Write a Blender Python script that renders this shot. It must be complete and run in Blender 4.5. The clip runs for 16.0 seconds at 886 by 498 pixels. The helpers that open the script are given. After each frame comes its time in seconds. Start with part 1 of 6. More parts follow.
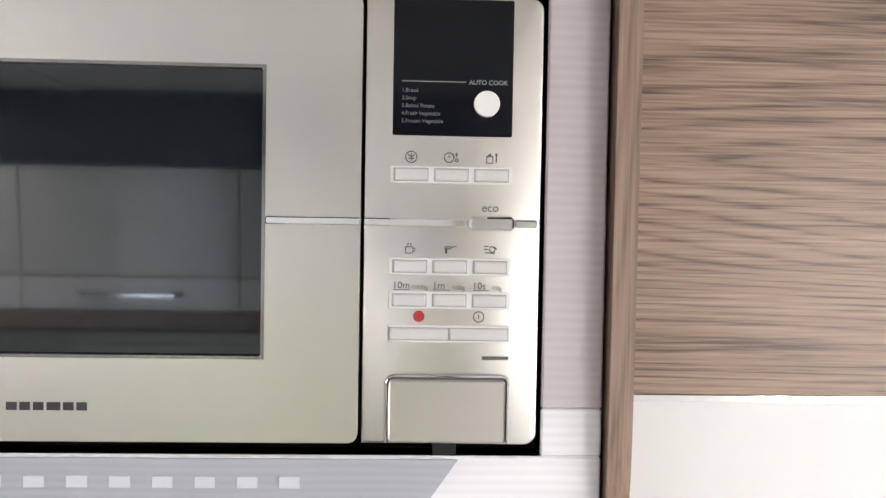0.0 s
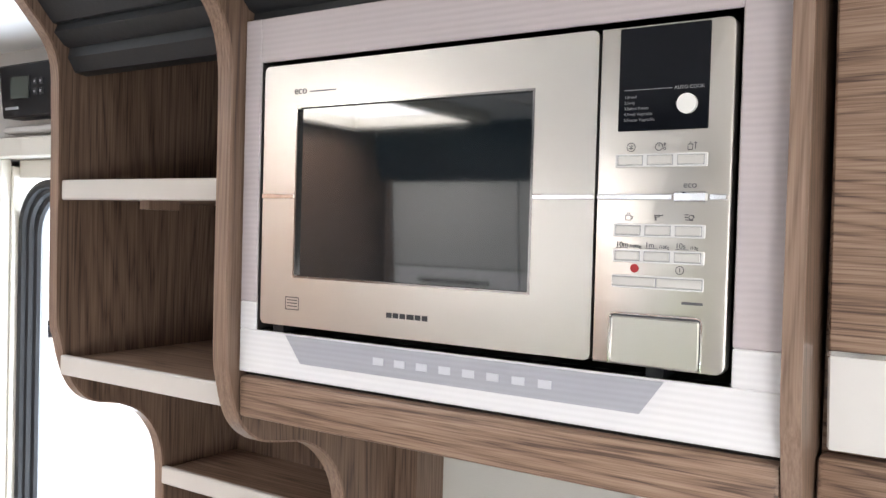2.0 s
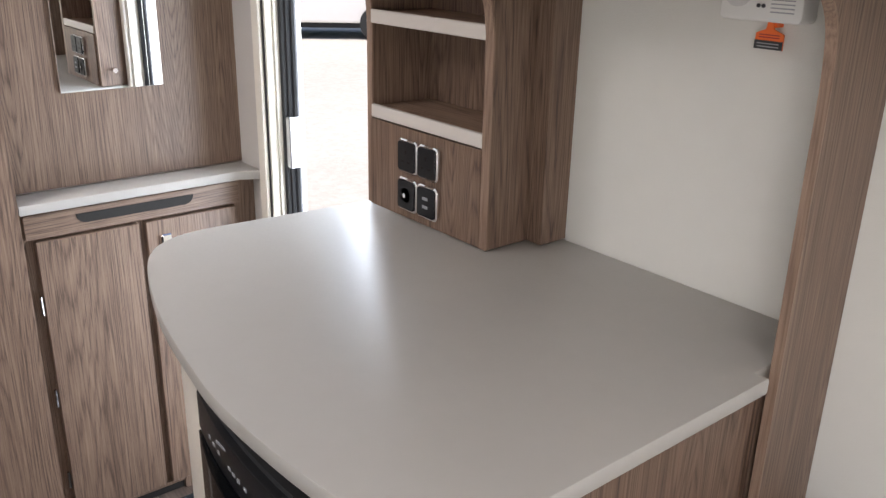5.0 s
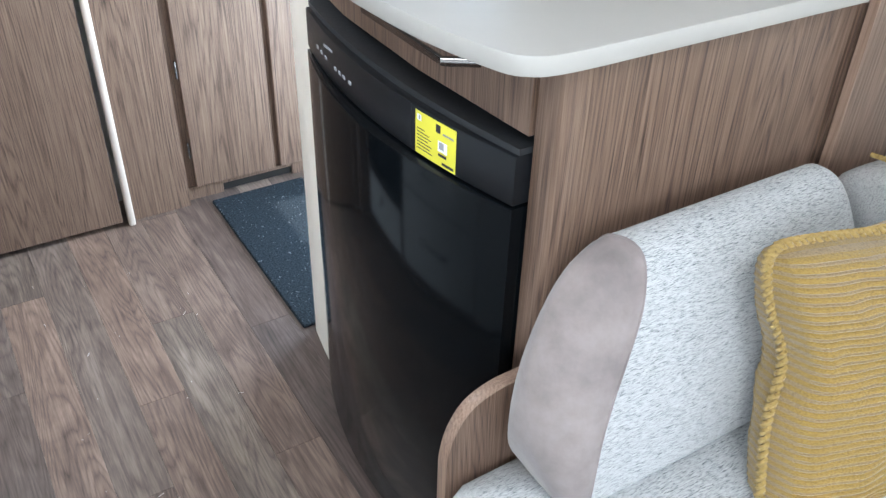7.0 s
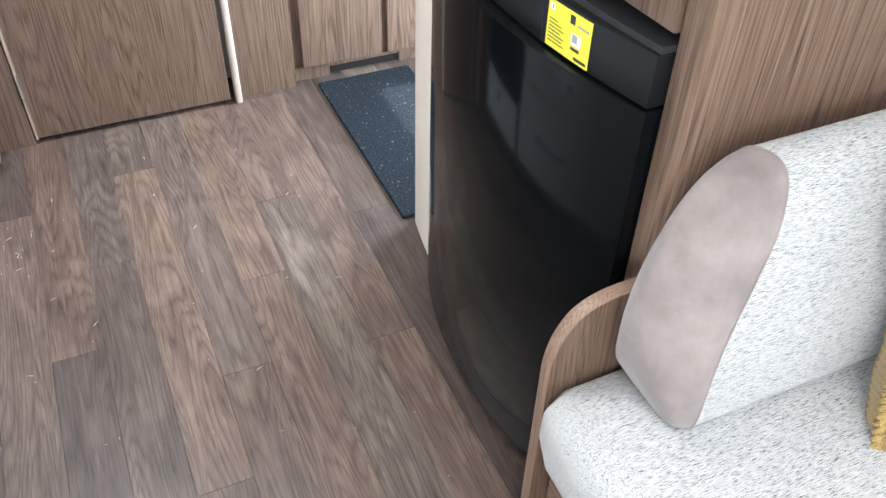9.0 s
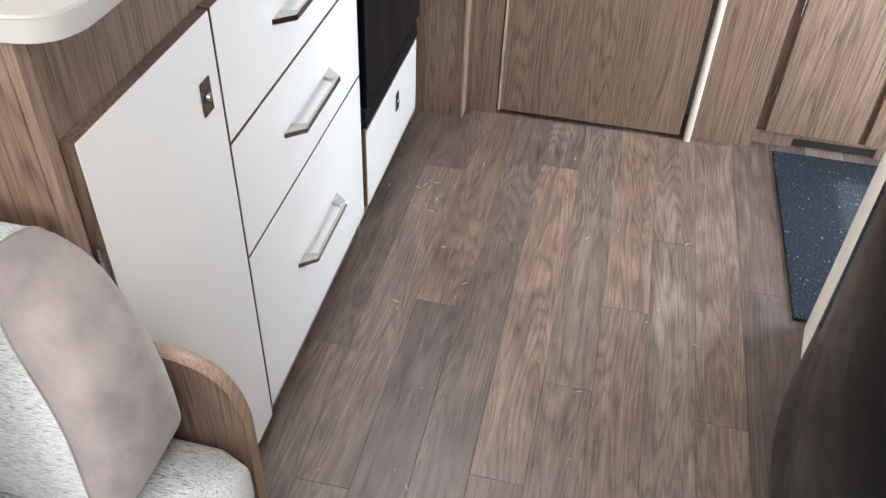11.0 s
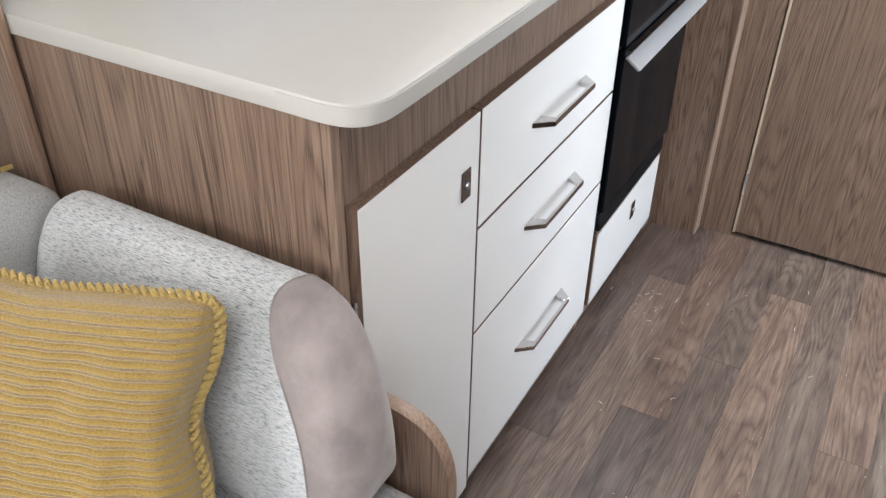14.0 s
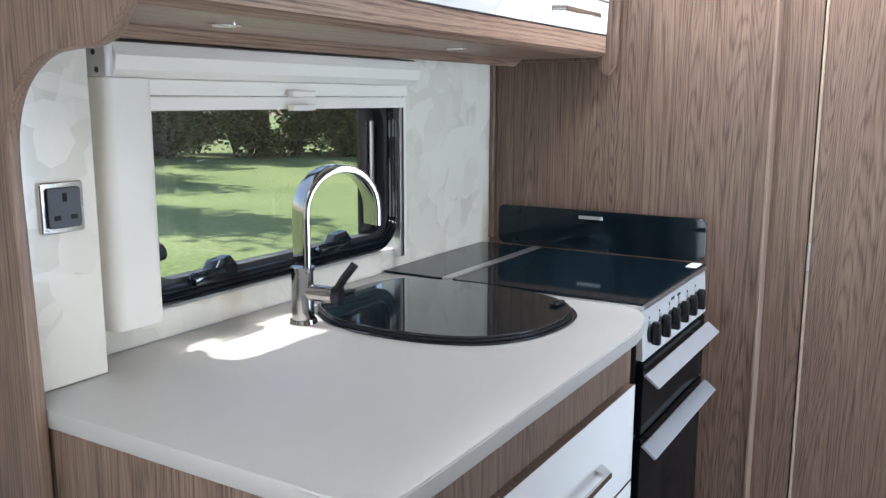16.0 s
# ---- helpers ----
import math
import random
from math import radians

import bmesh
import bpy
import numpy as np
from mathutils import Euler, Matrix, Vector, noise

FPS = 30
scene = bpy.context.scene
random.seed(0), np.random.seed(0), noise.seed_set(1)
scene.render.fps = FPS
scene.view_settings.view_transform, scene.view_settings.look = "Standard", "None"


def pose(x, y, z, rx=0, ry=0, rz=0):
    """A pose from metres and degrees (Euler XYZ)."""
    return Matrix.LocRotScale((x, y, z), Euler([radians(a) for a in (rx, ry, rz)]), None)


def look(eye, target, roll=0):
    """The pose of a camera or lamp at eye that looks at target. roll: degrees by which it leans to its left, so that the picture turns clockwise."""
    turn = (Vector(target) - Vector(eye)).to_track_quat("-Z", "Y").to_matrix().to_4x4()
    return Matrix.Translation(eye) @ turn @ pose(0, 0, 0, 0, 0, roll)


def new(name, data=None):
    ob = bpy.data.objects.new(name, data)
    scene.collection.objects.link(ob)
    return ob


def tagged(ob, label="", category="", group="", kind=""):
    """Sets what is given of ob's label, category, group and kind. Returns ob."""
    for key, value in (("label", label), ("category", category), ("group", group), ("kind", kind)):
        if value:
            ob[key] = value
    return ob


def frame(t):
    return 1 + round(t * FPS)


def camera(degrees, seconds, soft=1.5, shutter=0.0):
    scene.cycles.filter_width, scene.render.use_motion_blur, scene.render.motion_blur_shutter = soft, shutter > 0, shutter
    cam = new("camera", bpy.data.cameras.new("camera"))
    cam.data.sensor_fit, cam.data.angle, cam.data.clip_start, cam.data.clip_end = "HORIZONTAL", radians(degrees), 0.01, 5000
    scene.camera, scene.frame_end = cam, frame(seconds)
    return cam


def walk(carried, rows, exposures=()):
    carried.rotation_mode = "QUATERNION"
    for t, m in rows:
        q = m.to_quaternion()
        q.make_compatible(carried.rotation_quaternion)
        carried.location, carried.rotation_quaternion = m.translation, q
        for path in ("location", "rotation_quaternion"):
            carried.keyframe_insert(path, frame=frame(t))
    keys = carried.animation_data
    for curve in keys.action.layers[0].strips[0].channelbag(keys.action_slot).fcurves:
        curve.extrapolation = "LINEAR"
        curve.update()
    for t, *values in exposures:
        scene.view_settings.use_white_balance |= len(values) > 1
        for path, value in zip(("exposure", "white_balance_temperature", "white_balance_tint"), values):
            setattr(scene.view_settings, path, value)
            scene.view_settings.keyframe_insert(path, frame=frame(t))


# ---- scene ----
cam = camera(55.35, 16.0, soft=1.4)
PATH = [
    (0.00, pose(0.169, 0.162, 1.678, 88.15, -0.98, -2.33)),
    (0.50, pose(0.211, 0.093, 1.678, 88.00, -0.94, 5.43)),
    (1.00, pose(0.258, 0.082, 1.677, 88.48, -1.34, 12.94)),
    (1.50, pose(0.323, 0.080, 1.664, 88.78, -1.57, 23.25)),
    (2.00, pose(0.384, 0.043, 1.651, 88.68, -1.60, 33.14)),
    (2.50, pose(0.439, -0.021, 1.637, 88.43, -1.51, 38.49)),
    (3.00, pose(0.528, -0.075, 1.604, 88.44, -1.44, 40.49)),
    (3.50, pose(0.595, -0.098, 1.570, 87.21, -1.22, 41.81)),
    (4.00, pose(0.650, -0.080, 1.522, 82.28, -1.44, 44.61)),
    (4.50, pose(0.693, -0.081, 1.489, 74.55, -1.16, 47.62)),
    (4.70, pose(0.701, -0.073, 1.473, 72.42, -1.09, 49.10)),
    (6.80, pose(0.846, -0.150, 1.278, 56.53, -1.40, 57.93)),
    (7.00, pose(0.849, -0.159, 1.263, 55.13, -1.42, 58.50)),
    (7.50, pose(0.845, -0.173, 1.248, 51.25, -1.11, 59.45)),
    (8.00, pose(0.842, -0.177, 1.246, 48.78, -1.03, 60.20)),
    (8.20, pose(0.840, -0.180, 1.246, 48.38, -0.99, 60.41)),
    (10.30, pose(0.764, -0.148, 1.232, 48.74, -2.02, 88.73)),
    (10.50, pose(0.775, -0.130, 1.231, 48.79, -1.93, 93.31)),
    (11.00, pose(0.797, -0.109, 1.242, 48.80, -1.88, 102.69)),
    (11.50, pose(0.820, -0.103, 1.255, 48.87, -1.73, 108.98)),
    (12.00, pose(0.834, -0.105, 1.262, 48.88, -1.59, 113.17)),
    (12.50, pose(0.847, -0.103, 1.273, 48.88, -1.29, 116.13)),
    (13.00, pose(0.858, -0.105, 1.282, 48.88, -0.93, 118.14)),
    (13.50, pose(0.859, -0.102, 1.286, 49.91, -0.64, 119.28)),
    (14.00, pose(0.862, -0.107, 1.287, 54.84, -0.57, 119.84)),
    (14.50, pose(0.870, -0.101, 1.288, 62.03, -0.56, 120.40)),
    (15.00, pose(0.878, -0.092, 1.311, 69.28, -0.43, 120.77)),
    (15.50, pose(0.878, -0.086, 1.322, 76.23, -0.15, 121.03)),
    (16.00, pose(0.878, -0.087, 1.321, 79.92, -0.12, 121.28)),
]
EXPOSURES = [
    (0.0, 1.2, 6850, 16), (0.5, 1.3, 6850, 16), (1.5, 1.3, 6850, 16), (2.5, 1.02, 6700, 14), (3.5, 0.60, 6450, 13), (4.0, 0.52, 6500, 13), (4.5, 0.46, 7200, 20), (5.8, 0.95, 6500, 11),
    (7.0, 1.40, 6100, 8), (8.0, 1.52, 6250, 9), (10.5, 1.72, 6950, 13), (11.0, 1.46, 6950, 13), (12.5, 1.42, 6850, 13), (13.5, 1.35, 6850, 13), (14.0, 1.28, 6900, 13), (14.5, 1.15, 6900, 13), (15.0, 0.90, 6850, 13), (15.5, 0.90, 6350, 11), (16.0, 0.83, 6150, 11),
]
walk(cam, PATH, EXPOSURES)

U = 1.05  # metres to one unit of the plan below

# ---- world and light ----
world = bpy.data.worlds.new("world")
scene.world = world
world.use_nodes = True
wn = world.node_tree.nodes
sky = wn.new("ShaderNodeTexSky")
sky.sky_type = "NISHITA"
sky.sun_disc = False
sky.sun_elevation = radians(60)
sky.sun_rotation = radians(180)
world.node_tree.links.new(sky.outputs[0], wn["Background"].inputs[0])
wn["Background"].inputs[1].default_value = 0.13

sun = new("sun", bpy.data.lights.new("sun", "SUN"))
sun.data.energy, sun.data.angle, sun.data.color = 4.0, radians(0.6), (1.0, 0.95, 0.88)
sun.matrix_world = look((0, -5, 8.66), (0, 0, 0))


def window_light(name, eye, target, width, height, watts, color=(0.92, 0.96, 1.0)):
    """Area lamp that stands in for the daylight an opening lets in."""
    lamp = bpy.data.lights.new(name, "AREA")
    lamp.shape, lamp.size, lamp.size_y, lamp.energy, lamp.color = "RECTANGLE", width * U, height * U, watts, color
    ob = new(name, lamp)
    ob.matrix_world = look([U * a for a in eye], [U * a for a in target])
    return ob


# Front and lounge windows are out of view; their lamps are assumed fill.
window_light("unseen_window_fill_front", (2.32, -0.1, 1.15), (0, -0.1, 1.35), 1.3, 0.6, 1.6)
window_light("unseen_window_fill_south", (1.5, -1.10, 1.12), (1.5, 0, 1.1), 0.8, 0.5, 11)
window_light("unseen_window_fill_north", (1.35, 0.88, 1.12), (1.35, 0, 1.1), 0.9, 0.5, 2.0)
window_light("rooflight_light", (-0.86, -0.42, 1.9), (-0.86, -0.42, 0), 0.36, 0.34, 9)
# Lamp of an unseen rooflight, added to fill the lounge from above.
window_light("unseen_rooflight_fill", (1.2, -0.1, 1.9), (1.2, -0.1, 0), 0.6, 0.6, 7)
window_light("door_light", (-0.81, 1.0, 0.85), (-0.81, 0, 0.85), 0.5, 1.5, 19, (0.70, 0.85, 1.0))

# ---- materials ----


def material(name, color, rough=0.5, metal=0.0, spec=0.5, coat=0.0):
    m = bpy.data.materials.new(name)
    m.use_nodes = True
    b = m.node_tree.nodes["Principled BSDF"]
    b.inputs["Base Color"].default_value = (*color, 1)
    b.inputs["Roughness"].default_value = rough
    b.inputs["Metallic"].default_value = metal
    b.inputs["Specular IOR Level"].default_value = spec
    b.inputs["Coat Weight"].default_value = coat
    return m


def nodes_of(m):
    t = m.node_tree
    return t, t.nodes, t.links, t.nodes["Principled BSDF"]


def coords(t, scale, source="Position", turn=(0, 0, 0)):
    """Texture space: the place in the world, or on the object, stretched by scale."""
    if source == "Position":
        out = t.nodes.new("ShaderNodeNewGeometry").outputs["Position"]
    else:
        out = t.nodes.new("ShaderNodeTexCoord").outputs["Object"]
    mp = t.nodes.new("ShaderNodeMapping")
    mp.inputs["Scale"].default_value = scale
    mp.inputs["Rotation"].default_value = turn
    t.links.new(out, mp.inputs["Vector"])
    return mp.outputs[0]


def noise_of(t, vec, scale=1.0, detail=4.0, rough=0.55, distort=0.0):
    n = t.nodes.new("ShaderNodeTexNoise")
    n.inputs["Scale"].default_value, n.inputs["Detail"].default_value = scale, detail
    n.inputs["Roughness"].default_value, n.inputs["Distortion"].default_value = rough, distort
    t.links.new(vec, n.inputs["Vector"])
    return n.outputs[0]


def maths(t, op, a, b=0.0):
    n = t.nodes.new("ShaderNodeMath")
    n.operation = op
    for i, v in enumerate((a, b)):
        if isinstance(v, (int, float)):
            n.inputs[i].default_value = v
        else:
            t.links.new(v, n.inputs[i])
    return n.outputs[0]


def ramp(t, fac, stops):
    n = t.nodes.new("ShaderNodeValToRGB")
    e = n.color_ramp.elements
    while len(e) < len(stops):
        e.new(0.5)
    for el, (p, c) in zip(e, stops):
        el.position, el.color = p, (*c, 1)
    t.links.new(fac, n.inputs[0])
    return n.outputs[0]


def mixed(t, fac, a, b, mode="MIX"):
    n = t.nodes.new("ShaderNodeMix")
    n.data_type, n.blend_type = "RGBA", mode
    if isinstance(fac, (int, float)):
        n.inputs[0].default_value = fac
    else:
        t.links.new(fac, n.inputs[0])
    for i, v in ((6, a), (7, b)):
        if isinstance(v, tuple):
            n.inputs[i].default_value = (*v, 1)
        else:
            t.links.new(v, n.inputs[i])
    return n.outputs[2]


def bump(t, b, height, strength=0.2, distance=0.002):
    n = t.nodes.new("ShaderNodeBump")
    n.inputs["Strength"].default_value, n.inputs["Distance"].default_value = strength, distance
    t.links.new(height, n.inputs["Height"])
    t.links.new(n.outputs[0], b.inputs["Normal"])


def wood(name, axis, dark, mid, light, rough=0.42, field=(8.0, 0.45), rings=60.0, pores=(600, 12), stops=(0.39, 0.55, 0.72), bold=0.15):
    """Walnut-look laminate with its grain along one axis: growth lines that open into arches, pores and streaks."""
    m = material(name, mid, rough)
    t, n, l, b = nodes_of(m)

    def sc(across, along):
        return tuple(along if a == axis else across for a in "xyz")

    growth = noise_of(t, coords(t, sc(*field)), 1, 1.2, 0.45, 0.1)
    waver = noise_of(t, coords(t, sc(110, 1.6)), 1, 2, 0.6)
    turns = maths(t, "ADD", maths(t, "MULTIPLY", growth, rings), maths(t, "MULTIPLY", waver, 1.3))
    lines = maths(t, "ABSOLUTE", maths(t, "SINE", maths(t, "MULTIPLY", turns, math.pi)))
    lines = maths(t, "POWER", lines, 0.65)
    pore = noise_of(t, coords(t, sc(*pores)), 1, 2, 0.6)
    streak = noise_of(t, coords(t, sc(230, 1.5)), 1, 3, 0.6)
    v = maths(t, "ADD", maths(t, "MULTIPLY", lines, bold), maths(t, "MULTIPLY", pore, 0.50))
    v = maths(t, "ADD", v, maths(t, "MULTIPLY", streak, 0.40))
    col = ramp(t, v, [(stops[0], dark), (stops[1], mid), (stops[2], light)])
    tone = noise_of(t, coords(t, sc(4.0, 0.5)), 1, 1)
    col = mixed(t, maths(t, "MULTIPLY", tone, 0.22), col, tuple(0.72 * c for c in mid))
    l.new(col, b.inputs["Base Color"])
    l.new(maths(t, "ADD", maths(t, "MULTIPLY", pore, 0.2), rough - 0.1), b.inputs["Roughness"])
    bump(t, b, pore, 0.14, 0.0006)
    return m


W_D, W_M, W_L = (0.050, 0.030, 0.022), (0.162, 0.102, 0.072), (0.262, 0.180, 0.132)
WOOD_V = wood("walnut_laminate_upright", "z", W_D, W_M, W_L)
WOOD_X = wood("walnut_laminate_lengthwise", "x", (0.075, 0.043, 0.030), (0.262, 0.165, 0.114), (0.39, 0.272, 0.200), field=(9.0, 0.5), rings=38.0, pores=(750, 19), stops=(0.415, 0.555, 0.71), bold=0.16)
WOOD_Y = wood("walnut_laminate_crosswise", "y", W_D, W_M, W_L)
EDGE = wood("light_walnut_edging", "z", (0.16, 0.100, 0.072), (0.25, 0.165, 0.12), (0.34, 0.235, 0.175))
PALE_EDGE = wood("pale_ash_edging", "z", (0.28, 0.20, 0.145), (0.42, 0.31, 0.23), (0.52, 0.40, 0.31))


def spotted(name, color, rough, amount=0.06, scale=9.0, spec=0.5, coat=0.0, bumps=0.0, fine=180.0):
    """A plain surface with faint mottling."""
    m = material(name, color, rough, 0, spec, coat)
    t, n, l, b = nodes_of(m)
    a = noise_of(t, coords(t, (scale,) * 3), 1, 5, 0.6)
    l.new(mixed(t, a, tuple(c * (1 - amount) for c in color), tuple(min(1, c * (1 + amount)) for c in color)), b.inputs["Base Color"])
    f = noise_of(t, coords(t, (fine,) * 3), 1, 2)
    l.new(maths(t, "ADD", maths(t, "MULTIPLY", f, 0.12), rough - 0.06), b.inputs["Roughness"])
    if bumps:
        bump(t, b, f, bumps, 0.001)
    return m


TOP = spotted("taupe_worktop_laminate", (0.40, 0.385, 0.36), 0.39, 0.03, 30, bumps=0.03)
WHITE = spotted("white_gloss_front", (0.77, 0.755, 0.735), 0.22, 0.02, coat=0.2)
CREAM = spotted("cream_plastic", (0.74, 0.70, 0.62), 0.4, 0.03)
GREY_FACE = spotted("pale_grey_gloss_front", (0.62, 0.60, 0.57), 0.2, 0.02, coat=0.3)
WALL = spotted("off_white_textured_wallboard", (0.66, 0.655, 0.62), 0.6, 0.03, 20, bumps=0.35, fine=420)
CEIL = spotted("white_ceiling_board", (0.88, 0.87, 0.85), 0.7, 0.02, bumps=0.1)
WALL_PANEL = spotted("warm_grey_wall_panel", (0.53, 0.50, 0.47), 0.5, 0.03)
BLACK = spotted("black_plastic", (0.009, 0.010, 0.012), 0.35, 0.1, spec=0.3)
RUBBER = spotted("black_rubber_seal", (0.014, 0.015, 0.017), 0.45, 0.15)
GLOSS_BLACK = spotted("gloss_black_glass", (0.005, 0.009, 0.012), 0.05, 0.1, coat=0.4)
HOB_BLACK = spotted("black_hob_glass", (0.004, 0.009, 0.013), 0.05, 0.1, spec=0.3)
FRIDGE = spotted("black_fridge_panel", (0.003, 0.004, 0.005), 0.09, 0.12, spec=0.15)
VISOR = spotted("dark_grey_moulding", (0.022, 0.024, 0.027), 0.5, 0.1, bumps=0.2)
HANDLE = material("satin_chrome", (0.60, 0.59, 0.585), 0.12, 1.0)
CHROME = material("chrome", (0.82, 0.82, 0.83), 0.07, 1.0)
ALU = material("brushed_aluminium", (0.62, 0.62, 0.63), 0.34, 1.0)
SILVER = spotted("satin_silver_paint", (0.46, 0.455, 0.45), 0.38, 0.05)
HANDLE_GREY = spotted("brushed_grey_handle", (0.27, 0.272, 0.28), 0.42, 0.06)
BLIND = spotted("warm_white_blind_plastic", (0.77, 0.735, 0.66), 0.4, 0.02)
# Plain chrome with the dim room it would mirror put into its colour.
TAP_CHROME = material("dim_reflection_chrome", (0.36, 0.35, 0.345), 0.06, 1.0)
DARK_CHROME = material("dark_chrome", (0.30, 0.29, 0.285), 0.16, 1.0)
# Near-black that stands in for the shade inside gaps, slots and recesses.
GAP_SHADE = spotted("recess_shade_black", (0.010, 0.008, 0.007), 0.8, 0.1)
YELLOW = spotted("yellow_sticker", (0.80, 0.74, 0.06), 0.4, 0.02)
ORANGE = spotted("orange_tag", (0.85, 0.16, 0.03), 0.45, 0.03)
INK = material("dark_print", (0.03, 0.03, 0.035), 0.5)
GREY_INK = material("grey_print", (0.33, 0.34, 0.36), 0.5)
PALE_INK = material("white_print", (0.85, 0.86, 0.88), 0.5)
PANEL_INK = material("dark_grey_print", (0.11, 0.11, 0.12), 0.5)
BUTTON = spotted("silver_button", (0.60, 0.59, 0.57), 0.3, 0.03)
OVEN = spotted("black_oven_glass", (0.003, 0.005, 0.007), 0.10, 0.1, spec=0.07)
DISPLAY = spotted("black_display_glass", (0.006, 0.007, 0.010), 0.08, 0.1, spec=0.16)
RED_INK = material("red_print", (0.38, 0.025, 0.028), 0.5)
DIM_INK = material("dim_grey_print", (0.17, 0.175, 0.19), 0.5)
MIRROR = material("mirror", (0.90, 0.91, 0.91), 0.01, 1.0)
SHELF_EDGE = spotted("pale_shelf_edging", (0.62, 0.58, 0.54), 0.35, 0.03)


def brushed(name, color, axis, rough=0.27):
    m = material(name, color, rough, 1.0)
    t, n, l, b = nodes_of(m)
    sc = tuple(1.2 if a == axis else 260 for a in "xyz")
    f = noise_of(t, coords(t, sc), 1, 1)
    smear = noise_of(t, coords(t, (24, 24, 18)), 1, 3, 0.6, 1.2)
    spots = ramp(t, smear, [(0.52, (0, 0, 0)), (0.82, (1, 1, 1))])
    r = maths(t, "ADD", maths(t, "MULTIPLY", f, 0.03), rough - 0.015)
    l.new(maths(t, "ADD", r, maths(t, "MULTIPLY", spots, 0.05)), b.inputs["Roughness"])
    l.new(mixed(t, maths(t, "MULTIPLY", f, 0.05), color, tuple(0.85 * c for c in color)), b.inputs["Base Color"])
    return m


STEEL = brushed("champagne_brushed_steel", (0.65, 0.627, 0.59), "x", 0.30)


def striped(name, color, pitch):
    """Board with fine level ribs."""
    m = material(name, color, 0.35)
    t, n, l, b = nodes_of(m)
    z = t.nodes.new("ShaderNodeSeparateXYZ")
    l.new(coords(t, (1, 1, 2 * math.pi / pitch)), z.inputs[0])
    s = maths(t, "SINE", z.outputs[2])
    s = maths(t, "MULTIPLY", maths(t, "ADD", s, 1.0), 0.5)
    a = noise_of(t, coords(t, (3, 3, 260)), 1, 2)
    l.new(mixed(t, maths(t, "MULTIPLY", maths(t, "ADD", s, a), 0.5), tuple(0.93 * c for c in color), tuple(min(1, 1.05 * c) for c in color)), b.inputs["Base Color"])
    bump(t, b, s, 0.18, 0.0006)
    return m


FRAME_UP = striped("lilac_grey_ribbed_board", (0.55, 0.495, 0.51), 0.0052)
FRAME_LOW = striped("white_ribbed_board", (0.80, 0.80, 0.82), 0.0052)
RIM_WHITE = material("frosted_white_print", (0.62, 0.64, 0.68), 0.5)
BADGE = striped("silver_grey_badge", (0.40, 0.41, 0.46), 0.0045)


def plank_material():
    m = material("oak_vinyl_plank", (0.2, 0.15, 0.12), 0.42)
    t, n, l, b = nodes_of(m)
    info = t.nodes.new("ShaderNodeObjectInfo").outputs["Random"]
    hop = t.nodes.new("ShaderNodeCombineXYZ")
    l.new(maths(t, "MULTIPLY", info, 37.0), hop.inputs[0])
    l.new(maths(t, "MULTIPLY", info, 91.0), hop.inputs[1])
    add = t.nodes.new("ShaderNodeVectorMath")
    l.new(coords(t, (1, 1, 1)), add.inputs[0])
    l.new(hop.outputs[0], add.inputs[1])

    def at(scale):
        mp = t.nodes.new("ShaderNodeMapping")
        mp.inputs["Scale"].default_value = scale
        l.new(add.outputs[0], mp.inputs["Vector"])
        return mp.outputs[0]

    fine = noise_of(t, at((12, 260, 1)), 1, 3, 0.65)
    mid = noise_of(t, at((3.2, 48, 1)), 1, 4, 0.65, 0.5)
    growth = noise_of(t, at((1.1, 12, 1)), 1, 1.5, 0.45, 0.4)
    patch = noise_of(t, at((4.0, 9, 1)), 1, 3, 0.6, 1.4)
    turns = maths(t, "ADD", maths(t, "MULTIPLY", growth, 26.0), maths(t, "MULTIPLY", mid, 1.6))
    lines = maths(t, "POWER", maths(t, "ABSOLUTE", maths(t, "SINE", maths(t, "MULTIPLY", turns, math.pi))), 0.6)
    v = maths(t, "ADD", maths(t, "MULTIPLY", fine, 0.26), maths(t, "MULTIPLY", mid, 0.22))
    v = maths(t, "ADD", v, maths(t, "MULTIPLY", lines, 0.09))
    v = maths(t, "ADD", v, maths(t, "MULTIPLY", maths(t, "SUBTRACT", patch, 0.5), 0.24))
    grain = ramp(t, v, [(0.17, (0.034, 0.025, 0.022)), (0.305, (0.120, 0.092, 0.078)), (0.47, (0.262, 0.217, 0.189))])
    tint = ramp(t, info, [(0.0, (0.50, 0.47, 0.48)), (0.16, (0.95, 0.80, 0.72)), (0.30, (1.10, 1.09, 1.02)), (0.46, (0.74, 0.68, 0.66)), (0.62, (1.24, 1.07, 0.96)), (0.78, (0.60, 0.57, 0.58)), (0.90, (0.95, 0.90, 0.86)), (1.0, (1.50, 1.46, 1.38))])
    l.new(mixed(t, 1.0, grain, tint, "MULTIPLY"), b.inputs["Base Color"])
    scuff = noise_of(t, coords(t, (5, 5, 5)), 1, 6, 0.65)
    l.new(maths(t, "ADD", maths(t, "MULTIPLY", scuff, 0.2), 0.33), b.inputs["Roughness"])
    bump(t, b, fine, 0.12, 0.0008)
    return m


PLANK = plank_material()


